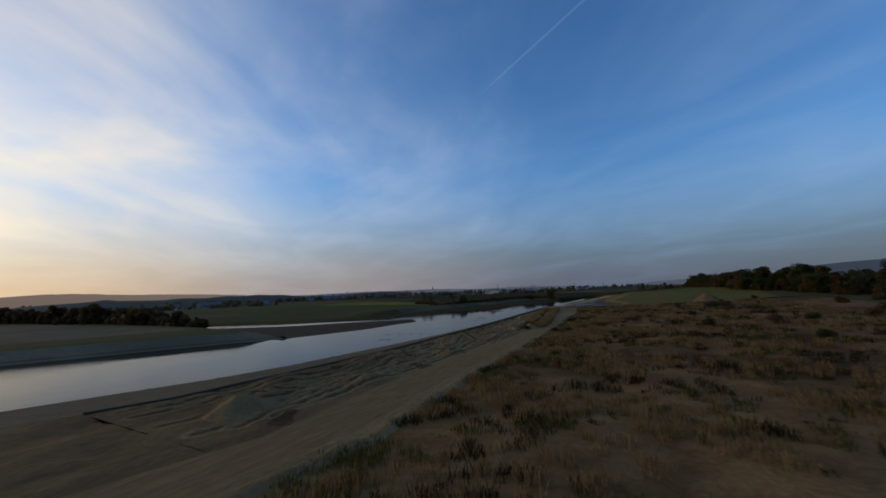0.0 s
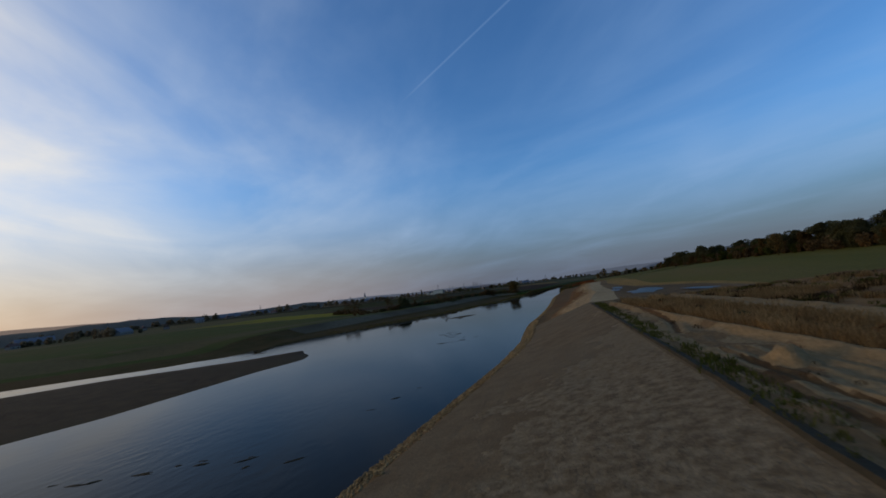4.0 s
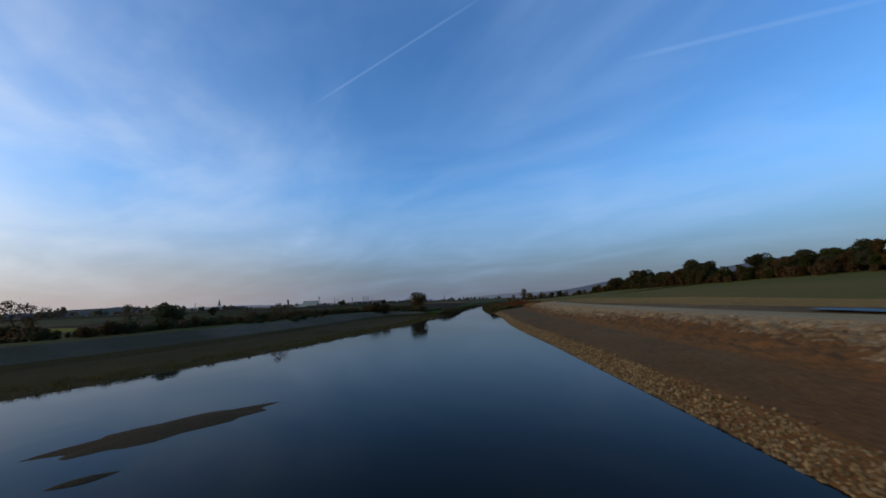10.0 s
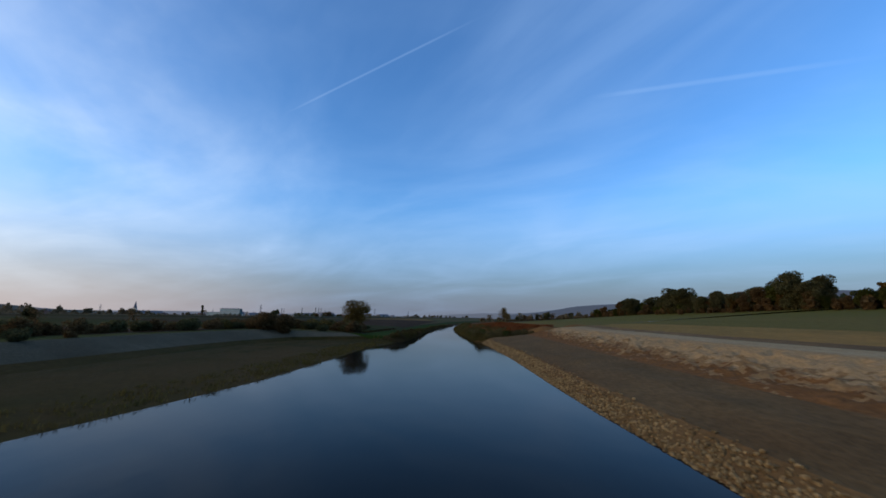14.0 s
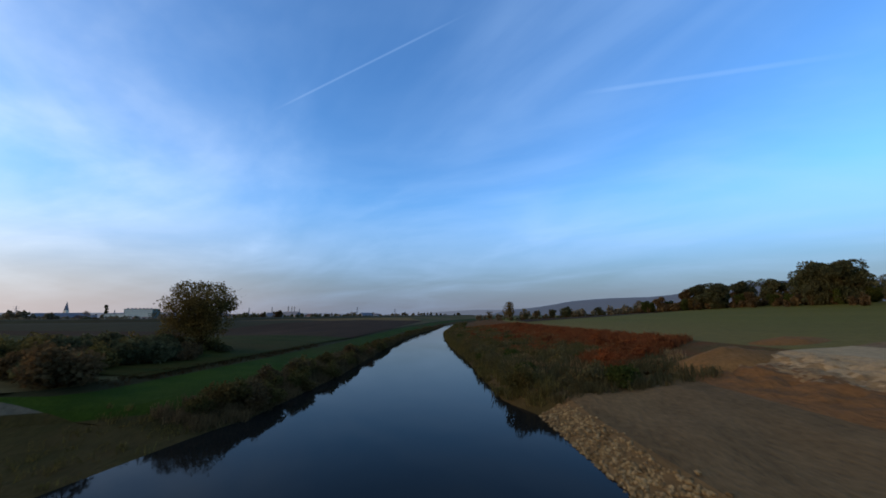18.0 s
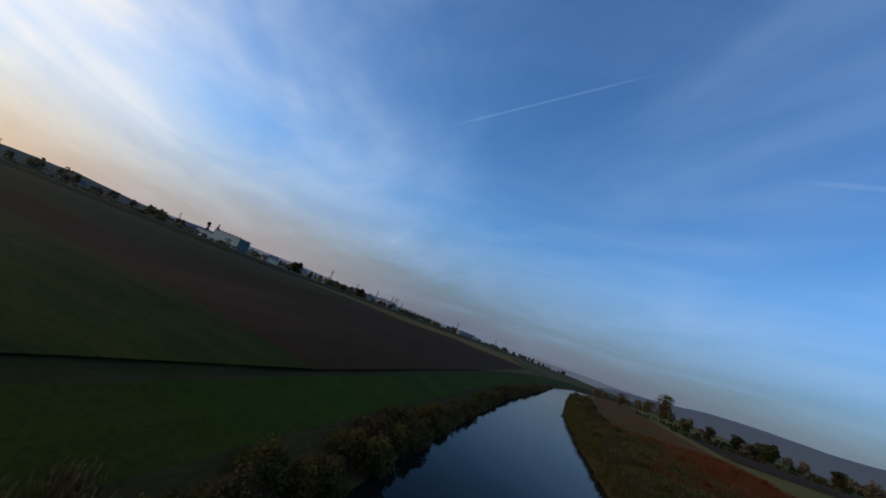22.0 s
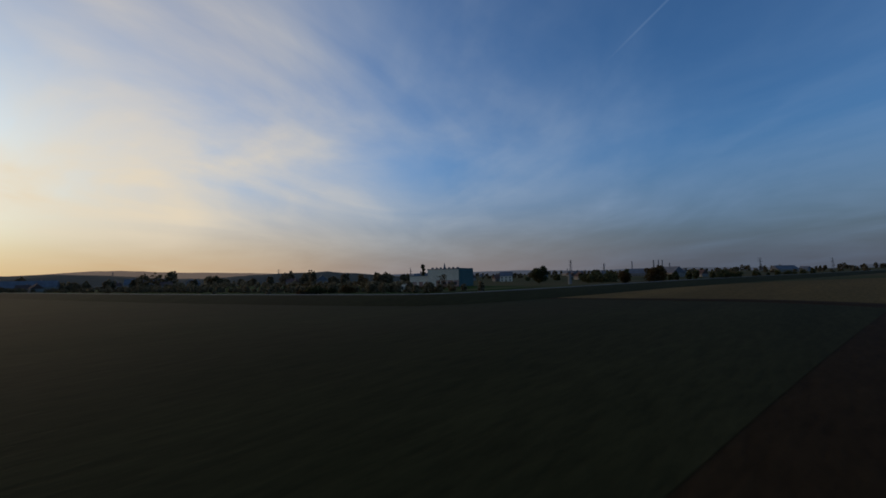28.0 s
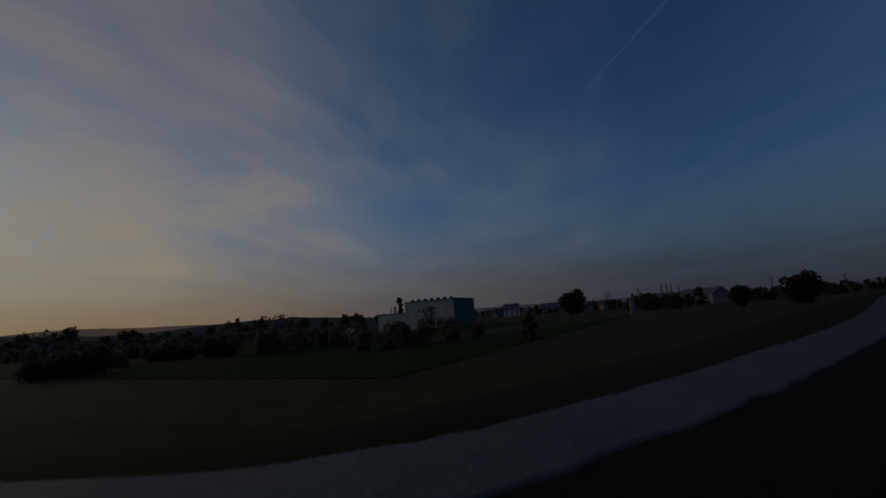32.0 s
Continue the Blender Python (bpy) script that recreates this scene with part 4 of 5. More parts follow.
def make_tree(name, h, w, leaf, label, seed, blobs=16, leaves=130, size=0.35, clear=0.25, twiggy=0.0, group=""):
    """A tree of height h and width w at the origin: trunk with limbs, and a crown of leaf clumps on them."""
    r = np.random.default_rng(seed)
    root = tagged(new(name), label, "tree", group)
    tv, tf, pts, tips = [], [], [], []
    tr = 0.022 * h
    knots = [Vector((0, 0, -0.4))]
    for i in range(1, 6):
        knots.append(Vector((r.normal(0, 0.02 * h), r.normal(0, 0.02 * h), h * 0.8 * i / 5)))
    for i in range(5):
        tube(tv, tf, knots[i], knots[i + 1], tr * (1 - 0.17 * i), tr * (1 - 0.17 * (i + 1)))
    for i in range(blobs):
        zc = h * (clear + (0.93 - clear) * r.uniform(0, 1) ** 0.85)
        env = math.sin(math.pi * min(max((zc / h - clear * 0.5) / (1.12 - clear * 0.5), 0.05), 1)) ** 0.7
        ang = r.uniform(0, 2 * math.pi)
        rad = w * 0.5 * env * (r.uniform(0.25, 0.82) if i % 4 else r.uniform(0, 0.3))
        c = Vector((rad * math.cos(ang), rad * math.sin(ang), zc))
        s0 = knots[min(5, max(1, int(zc / h * 4.2)))]
        midp = s0.lerp(c, 0.55) + Vector((0, 0, -0.05 * h))
        tube(tv, tf, s0, midp, tr * 0.38, tr * 0.2, 5)
        tube(tv, tf, midp, c, tr * 0.2, tr * 0.07, 4)
        rb = w * r.uniform(0.13, 0.24)
        d = r.normal(size=(leaves, 3))
        d /= np.linalg.norm(d, axis=1)[:, None]
        rr = r.uniform(0.35, 1.0, (leaves, 1)) ** 0.5 * r.uniform(0.85, 1.15, (leaves, 1))
        pts.append(np.array(c) + d * rr * rb * np.array([1, 1, 0.78]))
        for _ in range(int(6 * twiggy)):
            e = c + Vector(r.normal(0, rb * 0.7, 3))
            e.z = max(e.z, c.z - rb * 0.3)
            tube(tv, tf, c, e, tr * 0.06, tr * 0.02, 3)
    v, f = quads(np.concatenate(pts), size, r)
    trunk = mesh_ob("trunk", tv, tf, M["bark"], root)
    crown = mesh_ob("crown", v, f, leaf, root)
    return root


def make_shrub(name, h, w, leaf, label, seed, leaves=420, size=0.2, group="", category="shrub", tall=1.0):
    r = np.random.default_rng(seed)
    root = tagged(new(name), label, category, group)
    pts, tv, tf = [], [], []
    for i in range(9):
        ang, rad = r.uniform(0, 2 * math.pi), w * 0.34 * math.sqrt(r.uniform(0, 1))
        hh = h * r.uniform(0.55, 1.0) * (1 - 0.5 * (rad / (w * 0.5)) ** 2)
        c = np.array([rad * math.cos(ang), rad * math.sin(ang), hh * 0.55])
        tube(tv, tf, (rad * 0.3 * math.cos(ang), rad * 0.3 * math.sin(ang), -0.3), tuple(c + np.array([0, 0, hh * 0.3])), 0.05, 0.015, 4)
        k = leaves // 9
        d = r.normal(size=(k, 3))
        d /= np.linalg.norm(d, axis=1)[:, None]
        pts.append(c + d * r.uniform(0.3, 1, (k, 1)) ** 0.5 * np.array([w * 0.24, w * 0.24, hh * 0.5]))
    p = np.concatenate(pts)
    p[:, 2] = np.maximum(p[:, 2], 0.05)
    v, f = quads(p, size, r, tall=tall)
    mesh_ob("stem", tv, tf, M["bark"], root)
    mesh_ob("foliage", v, f, leaf, root)
    return root


def put(proto, x, y, s=1.0, turn=None, z=None, sz=None):
    """A copy of a plant at a place of the plan."""
    a = rng.uniform(0, 360) if turn is None else turn
    ob = copy_thing(proto, at(x, y, ground_z(x, y) - 0.1 if z is None else z, 0, 0, a))
    ob.scale = (s, s, s if sz is None else sz)
    return ob


oaks = [make_tree("oak_tree", 18, 17, M["leaf_dark"], "broad dark oak at the field's edge", 11, 34, 420, 0.27, 0.10, group="trees of the wood"),
        make_tree("oak_tree", 16, 13, M["leaf_green"], "dull green oak at the field's edge", 12, 30, 400, 0.26, 0.10, group="trees of the wood"),
        make_tree("maple_tree", 15, 12, M["leaf_brown"], "brown autumn tree at the field's edge", 13, 28, 340, 0.25, 0.10, group="trees of the wood"),
        make_tree("poplar_tree", 17, 9, M["leaf_gold"], "half-bare yellowing tree at the field's edge", 14, 22, 110, 0.3, 0.2, 1.0, group="trees of the wood")]
# the wood's edge east of the fields
woods = []
for i in range(135):
    y = 190 + i * 5.5 + rng.uniform(-5, 5)
    x = table([(190, 250), (330, 225), (450, 178), (600, 176), (760, 162), (930, 152)])(y) + rng.uniform(0, 34)
    woods.append((x, y, 0.5 + 0.48 * rng.uniform(0, 1) ** 1.2, rng.choice([0, 0, 0, 1, 1, 0, 2, 3])))
for i in range(120):
    y = 200 + i * 6.3 + rng.uniform(-4, 4)
    x = table([(190, 248), (330, 224), (450, 177), (600, 174), (760, 160), (960, 150)])(y) + rng.uniform(0, 12)
    woods.append((x, y, rng.uniform(0.3, 0.6), rng.choice([0, 1, 1, 2, 2, 3])))
used = [False] * 4
for x, y, s, k in woods:
    if not used[k]:
        used[k] = True
        oaks[k].matrix_basis = at(x, y, ground_z(x, y) - 0.1)
        continue
    put(oaks[k], x, y, s)

# single trees along the river and in the fields
willow = make_tree("willow_tree", 17.0, 16, M["leaf_willow"], "large willow with sparse yellow-green leaves on the bank", 28, 36, 620, 0.12, 0.12, 1.0)
willow.matrix_basis = at(-49, 744, 2.8, 0, 0, 40)
lone = make_tree("ash_tree", 17, 17, M["leaf_gold"], "half-bare ash standing alone in the fields", 22, 22, 60, 0.3, 0.35, 1.0)
lone.matrix_basis = at(72, 1053, ground_z(72, 1053))
round_tree = make_tree("lime_tree", 14, 15, M["leaf_dark"], "round dark tree in the fields", 23, 26, 160, 0.4, 0.05)
round_tree.matrix_basis = at(-238, 1079, 8.0)
round_tree.scale = (0.82, 0.82, 0.8)
put(round_tree, 125, 1045, 0.75)
put(round_tree, -121, 556, 0.75)
put(round_tree, -262, 780, 0.6)
rust_maple = make_tree("field_maple", 10, 14, M["leaf_brown"], "round rust-brown bushy tree on the bank", 27, 30, 200, 0.25, 0.0)
rust_maple.matrix_basis = at(-66, 690, 4.4)
rust_maple.scale = (0.6, 0.6, 0.62)
dike_tree = make_tree("field_maple", 12, 13, M["leaf_brown"], "bushy tree with thinning leaves beside the dike", 24, 24, 130, 0.35, 0.05, 0.5)
dike_tree.matrix_basis = at(-160, 1062, 8.0)
put(dike_tree, -174, 1060, 0.5)
dike_tree.scale = (0.75, 0.75, 0.72)
put(rust_maple, -73, 688, 0.62)
put(rust_maple, -80, 694, 0.5)
bare = make_tree("bare_tree", 11, 10, M["leaf_brown"], "nearly bare tree among hedge bushes", 25, 18, 24, 0.25, 0.1, 1.6)
bare.matrix_basis = at(-148, 513, 4.4)
for x, y, s in ((-176, 544, 1.25), (-162, 540, 1.05), (-91, 588, 0.75), (-97, 592, 0.6), (-135, 553, 0.95), (-150, 720, 0.8), (-176, 700, 0.7), (-230, 985, 0.7), (-262, 960, 0.8)):
    put(bare, x, y, s)
conifer = make_tree("cypress_tree", 16, 4.2, M["leaf_dark"], "tall narrow dark conifer beside the hall", 26, 30, 90, 0.35, 0.03)
conifer.matrix_basis = at(-318, 1046, 7.6)

for i in range(34):                      # tall hedge on the far bank
    x = -215 - 8.5 * i + rng.uniform(-3, 3)
    put((oaks[2], bare, oaks[2], oaks[2])[i % 4], x, 236 + 0.14 * (x + 200) + rng.uniform(-6, 6), rng.uniform(0.7, 1.15))
shrub_dark = make_shrub("hedge_bush", 3.6, 5.5, M["leaf_dark"], "dense dark hedge bush", 31, 1900, 0.145, "hedge bushes")
shrub_brown = make_shrub("hedge_bush", 3.4, 5.0, M["leaf_brown"], "brown autumn hedge bush", 32, 1800, 0.135, "hedge bushes")
shrub_green = make_shrub("bank_bush", 3.2, 4.6, M["leaf_green"], "grey-green bush on the canal bank", 33, 1500, 0.125, "bank bushes")
shrub_willow = make_shrub("bank_bush", 3.8, 4.6, M["leaf_willow"], "yellowing willow bush on the canal bank", 34, 1500, 0.125, "bank bushes")
shrub_gold = make_shrub("bank_bush", 3.0, 4.6, M["leaf_gold"], "rounded golden-yellow bush on the canal bank", 37, 1500, 0.12, "bank bushes")
shrub_rust = make_shrub("rust_bush", 3.0, 4.6, M["leaf_rust"], "rust-red leafless bush beside the canal", 35, 1100, 0.12, "rust-red bushes", tall=2.4)
shrub_grey = make_shrub("bank_bush", 3.4, 4.8, M["leaf_grey"], "soft grey-green bush on the canal bank", 36, 1100, 0.13, "bank bushes")
protos = {}
for x, y, s in ((168, 540, 0.85), (60, 1120, 0.6), (95, 1180, 0.7), (150, 1110, 0.55), (205, 1060, 0.8), (255, 1010, 0.7)):
    put(lone, x, y, s)
for i in range(16):
    put((round_tree, oaks[2], oaks[0])[i % 3], 90 + 13 * i + rng.uniform(-6, 6), 1085 - 5.5 * i + rng.uniform(-25, 25), rng.uniform(0.3, 0.55))


def sow(proto, x, y, s):
    """The first plant of a kind is the model itself, the rest are copies."""
    if proto.name not in protos:
        protos[proto.name] = True
        proto.matrix_basis = at(x, y, ground_z(x, y) - 0.1)
    else:
        put(proto, x, y, s)


for i in range(80):                      # rust-red thicket
    y = 718 + 160 * (i / 80) ** 1.25 + rng.uniform(-2, 2)
    lo = 26 if y < 745 else RW(y) + 9
    hi = min(CREST(y) - 2, 25 + (y - 712) / 0.95)
    sow(shrub_rust, lo + (hi - lo) * rng.uniform(0, 1) ** 0.7, y, rng.uniform(0.5, 0.9))
for i in range(165):                     # bushes on the east canal bank
    y = 709 + 2.2 * i + rng.uniform(-2, 2)
    x = RW(y) + rng.uniform(2.0, 21 if y < 850 else 12)
    sow((shrub_green, shrub_grey, shrub_grey, shrub_willow, shrub_grey)[i % 5], x, y, rng.uniform(0.45, 0.85))
for i in range(128):                     # bushes on the west canal bank
    y = 704 + 2.2 * i + rng.uniform(-1, 1)
    wide = 4.5 if y < 770 else 3.0
    x = LW(y) - rng.uniform(0.3, wide)
    sow((shrub_willow, shrub_gold, shrub_willow, shrub_brown)[i % 4], x, y, rng.uniform(0.5, 0.95) * (1 if y < 815 else 0.72))
for i in range(46):                      # hedge behind the west bank and dark ditch hedge beyond the meadow
    y = 505 + 4.6 * i + rng.uniform(-2, 2)
    sow((shrub_dark, shrub_brown)[i % 2], L5[0](y) - rng.uniform(0, 10), y, rng.uniform(0.9, 1.6))
for i in range(46):                      # bushes at the foot of the large willow
    sow((shrub_dark, shrub_brown, shrub_willow)[i % 3], rng.uniform(-66, -42), 730 + rng.normal(0, 6), rng.uniform(0.5, 0.95))
for i in range(24):                      # hedge clump round the bare tree
    sow((shrub_dark, shrub_brown)[i % 2], L5[0](590 + i) + rng.uniform(-6, 16), 560 + 2.7 * i + rng.uniform(-4, 4), rng.uniform(0.45, 0.85))
for i in range(96):                      # thicket round the willow
    x = -46 - 66 * rng.uniform(0, 1) ** 1.3
    sow((shrub_dark, shrub_brown, shrub_willow)[i % 3], x, 724 + 0.12 * (x + 54) + rng.normal(0, 8), rng.uniform(0.8, 1.5))
for i in range(40):                      # scrub beyond the dike
    x = rng.uniform(-420, -215)
    sow((shrub_dark, shrub_brown)[i % 2], x, 905 + 0.35 * (-215 - x) + rng.uniform(0, 26), rng.uniform(0.7, 1.3))


def tufts(name, spots, leaf, label, category, h, spread, blades, r):
    """Many small clumps of stalks as one mass."""
    verts, faces = [], []
    for x, y in spots:
        z = ground_z(x, y)
        k = r.uniform(0.6, 1.3)
        for _ in range(blades):
            a, d = r.uniform(0, 2 * math.pi), spread * math.sqrt(r.uniform(0, 1)) * k
            px, py = x + d * math.cos(a), y + d * math.sin(a)
            t, wd, hh = r.uniform(0, 2 * math.pi), 0.10 * k, h * k * r.uniform(0.5, 1.1)
            wd *= 0.55
            lx, ly = r.normal(0, 0.25) * hh, r.normal(0, 0.25) * hh
            n = len(verts)
            verts += [(px - wd * math.cos(t), py - wd * math.sin(t), z - 0.15), (px + wd * math.cos(t), py + wd * math.sin(t), z - 0.15), (px + lx + 0.03, py + ly, z + hh), (px + lx - 0.03, py + ly, z + hh)]
            faces.append((n, n + 1, n + 2, n + 3))
    return tagged(mesh_ob(name, verts, faces, leaf), label, category, kind="stuff")


def scatter(n, y0, y1, lo, hi, r, seed, cut):
    """Spots between two offsets from the haul road, in drifts."""
    out = []
    while len(out) < n:
        y = y0 + (y1 - y0) * r.uniform(0, 1)
        x = ROAD_R[0](min(y, 352)) + lo + (hi - lo) * r.uniform(0, 1) ** 1.5
        if hills(x, y, 14, seed) + 0.6 * hills(x, y, 5, seed) > cut:
            out.append((x, y))
    return out


tr = np.random.default_rng(5)
tufts("dry_tussocks", scatter(4200, 60, 345, 1.5, 100, tr, 2.0, 0.0), M["grass_dry"], "tan dry grass tussocks on the rough grassland", "grass", 0.95, 0.8, 20, tr)
tufts("green_weeds", scatter(1500, 60, 345, 0.5, 90, tr, 9.0, 0.15), M["grass_green"], "dull green weeds between the tussocks", "weeds", 0.7, 0.9, 20, tr)
tufts("dark_weeds", scatter(1800, 60, 345, 0.5, 95, tr, 15.0, 0.12), M["grass_dark"], "dark withered weeds on the rough grassland", "weeds", 0.8, 0.9, 20, tr)


# ---------------------------------------------------------------- distant buildings
def box(bm, x0, y0, z0, x1, y1, z1):
    vs = [bm.verts.new(p) for p in ((x0, y0, z0), (x1, y0, z0), (x1, y1, z0), (x0, y1, z0), (x0, y0, z1), (x1, y0, z1), (x1, y1, z1), (x0, y1, z1))]
    for f in ((3, 2, 1, 0), (4, 5, 6, 7), (0, 1, 5, 4), (1, 2, 6, 5), (2, 3, 7, 6), (3, 0, 4, 7)):
        bm.faces.new([vs[i] for i in f])


def boxes(*bs):
    bm = bmesh.new()
    for b in bs:
        box(bm, *b)
    return bm


def factory_hall():
    """Local x runs along the long white front, y into the depth; the teal gable is at x = 0."""
    root = tagged(new("factory_hall"), "large white factory hall with a teal gable and faded red base", "hall")
    L, D, H, L2_, H2 = 22.0, 21.0, 11.0, 14.0, 7.0
    part("tall_block", boxes((-L, 0, 0, -0.3, D, H)), M["white_wall"], root, "tall white cladding block")
    part("low_block", boxes((-L - L2_, 1, 0, -L, D - 3, H2)), M["white_wall"], root, "low white side block")
    part("gable", boxes((-0.3, -0.15, 0, 0.1, D + 0.15, H + 0.5)), M["teal"], root, "teal cladding gable")
    part("gable_return", boxes((-0.6, -0.18, 0, -0.3, 0, H + 0.5)), M["teal"], root, "teal corner trim")
    part("roof", boxes((-L - 0.3, -0.3, H, -0.3, D + 0.3, H + 0.35)), M["roof_grey"], root)
    part("low_roof", boxes((-L - L2_ - 0.3, 0.8, H2, -L - 0.3, D - 2.8, H2 + 0.3)), M["roof_grey"], root)
    part("base", boxes((-16, -0.12, 0, -0.6, -0.003, 4.2)), M["red_wall"], root, "faded red base wall")
    for i in range(7):
        x = -L + 1.6 + i * 2.9
        part("roof_vent", boxes((x, 2, H + 0.35, x + 1.1, 3.2, H + 1.2)), M["steel"], root)
    for i in range(5):
        part("pilaster", boxes((-L + i * 4.4, -0.22, 0, -L + 0.4 + i * 4.4, -0.001, H)), M["white_wall"], root)
    for i in range(4):
        x = -15 + i * 3.6
        part("window", boxes((x, -0.2, 1.6, x + 2.2, -0.122, 3.2)), M["window"], root)
    for i in range(3):
        x = -L - L2_ + 2.2 + i * 4.6
        part("loading_door", boxes((x, 0.9, 0, x + 3.0, 0.998, 3.4)), M["red_wall"], root)
    part("chimney_pipe", boxes((-L - 9, 6, H2, -L - 8.4, 6.6, H2 + 3.2)), M["steel"], root)
    return root


hall = factory_hall()
hall.matrix_basis = at(-258, 1025, 7.4, 0, 0, 21)


def house(name, label, w, d, h, wall, roof_mat):
    """A small house with a pitched roof, chimney, door and windows, front towards -y."""
    root = tagged(new(name), label, "house")
    part("wall_block", boxes((-w / 2, -d / 2, 0, w / 2, d / 2, h)), wall, root)
    bm = bmesh.new()
    r = 0.45 * d
    vs = [bm.verts.new(p) for p in ((-w / 2 - 0.3, -d / 2 - 0.3, h - 0.1), (w / 2 + 0.3, -d / 2 - 0.3, h - 0.1), (w / 2 + 0.3, d / 2 + 0.3, h - 0.1), (-w / 2 - 0.3, d / 2 + 0.3, h - 0.1), (-w / 2 - 0.3, 0, h + r), (w / 2 + 0.3, 0, h + r))]
    for f in ((0, 1, 5, 4), (2, 3, 4, 5), (3, 0, 4), (1, 2, 5), (3, 2, 1, 0)):
        bm.faces.new([vs[i] for i in f])
    part("roof", bm, roof_mat, root)
    part("chimney", boxes((w * 0.2, -0.4, h + r * 0.4, w * 0.2 + 0.8, 0.4, h + r + 0.8)), M["red_wall"], root)
    n = max(2, int(w / 3.5))
    for i in range(n):
        x = -w / 2 + w * (i + 0.5) / n
        if i == n // 2:
            part("door", boxes((x - 0.5, -d / 2 - 0.05, 0, x + 0.5, -d / 2 - 0.003, 2.5)), M["bark"], root)
        else:
            part("window", boxes((x - 0.6, -d / 2 - 0.05, 1.0, x + 0.6, -d / 2 - 0.003, 2.4)), M["window"], root)
        if h > 4.5:
            part("window", boxes((x - 0.6, -d / 2 - 0.05, h - 2.0, x + 0.6, -d / 2 - 0.003, h - 0.7)), M["window"], root)
    return root


white_house = house("white_house", "white two-storey house with a grey roof among trees", 11, 9, 5.4, M["white_wall"], M["roof_grey"])
white_house.matrix_basis = at(-322, 1150, 7.2, 0, 0, 35)
cottage = house("cottage", "small village house with a red tile roof", 10, 8, 3.2, M["plaster"], M["roof_red"])
cottage.matrix_basis = at(-338, 1158, 7.2, 0, 0, 60)
farm = house("farmhouse", "plain farmhouse with a grey roof", 13, 8, 5.2, M["concrete"], M["roof_grey"])
farm.matrix_basis = at(-350, 1250, 7.2, 0, 0, 20)
barn = house("long_barn", "long low white barn", 42, 14, 4.5, M["plaster"], M["roof_grey"])
barn.matrix_basis = at(-300, 1420, 7.0, 0, 0, 15)
hr = np.random.default_rng(3)
for i in range(150):                    # the town along the horizon
    a = radians(hr.uniform(4, 118))
    d = hr.uniform(520, 1500)
    x, y = -60 - d * math.sin(a), 620 + d * math.cos(a) * 0.95
    if x > LW(y) - 220 or y > 2300 or (x > -450 and y < 1120) or (abs(x + 280) < 75 and abs(y - 1045) < 60):
        continue
    k = (cottage, cottage, farm, cottage, barn)[i % 5] if i % 20 else barn
    ob = copy_thing(k, at(x, y, plain_z(x, y) - 0.05, 0, 0, hr.uniform(0, 180)))


def stack(name, label, h, r, mat, lean=0.72):
    root = tagged(new(name), label, "chimney")
    tv, tf = [], []
    tube(tv, tf, (0, 0, 0), (0, 0, h), r, r * lean, 12)
    mesh_ob("shaft", tv, tf, mat, root)
    tv, tf = [], []
    tube(tv, tf, (0, 0, h * 0.97), (0, 0, h * 1.01), r * lean * 1.25, r * lean * 1.25, 12)
    mesh_ob("rim", tv, tf, M["steel"], root)
    return root


chimney = stack("factory_chimney", "tall slim factory chimney on the skyline", 30, 1.5, M["concrete"])
chimney.matrix_basis = at(-378, 1674, 4.5)
for x, y, s in ((-370, 1676, 1.0), (-362, 1672, 0.97), (-352, 1680, 0.8), (-405, 1640, 0.95), (-470, 1660, 0.9), (-520, 1600, 0.6)):
    c = copy_thing(chimney, at(x, y, 4.5))
    c.scale = (0.8, 0.8, s)


def pylon(h):
    """A lattice tower with three cross-arms."""
    root = tagged(new("power_pylon"), "steel lattice power pylon on the skyline", "pylon", "power pylons")
    tv, tf = [], []
    for sx in (-1, 1):
        for sy in (-1, 1):
            tube(tv, tf, (sx * h * 0.08, sy * h * 0.08, 0), (sx * h * 0.012, sy * h * 0.012, h), 0.22, 0.12, 4)
    for i in range(9):
        z0, z1 = h * i / 9, h * (i + 1) / 9
        w0, w1 = h * (0.08 - 0.068 * i / 9), h * (0.08 - 0.068 * (i + 1) / 9)
        for s in (-1, 1):
            tube(tv, tf, (-w0, s * w0, z0), (w1, s * w1, z1), 0.1, 0.1, 3)
            tube(tv, tf, (w0, s * w0, z0), (-w1, s * w1, z1), 0.1, 0.1, 3)
            tube(tv, tf, (s * w0, -w0, z0), (s * w1, w1, z1), 0.1, 0.1, 3)
    mesh_ob("tower", tv, tf, M["steel"], root)
    for k in (0.72, 0.83, 0.94):
        av, af = [], []
        tube(av, af, (-h * 0.15, 0, h * k), (h * 0.15, 0, h * k), 0.18, 0.18, 4)
        mesh_ob("cross_arm", av, af, M["steel"], root)
    return root


py = pylon(32)
py.matrix_basis = at(-455, 1500, 5)
for x, y, s in ((-416, 1545, 0.75), (-250, 1900, 1.0), (-150, 2050, 0.9), (-700, 1330, 0.8), (-900, 1150, 0.9), (-1050, 900, 0.9), (-820, 700, 0.7)):
    c = copy_thing(py, at(x, y, 5, 0, 0, 30))
    c.scale = (s, s, s)


def silo():
    root = tagged(new("silo"), "slim concrete silo beside the farm sheds", "silo")
    tv, tf = [], []
    tube(tv, tf, (0, 0, 0), (0, 0, 9), 1.7, 1.7, 14)
    mesh_ob("drum", tv, tf, M["plaster"], root)
    tv, tf = [], []
    tube(tv, tf, (0, 0, 9), (0, 0, 10.2), 1.8, 0.3, 14)
    mesh_ob("cap", tv, tf, M["steel"], root)
    return root


far_silo = silo()
far_silo.matrix_basis = at(-206, 1062, 7.6)
far_silo.scale = (0.6, 0.6, 0.6)
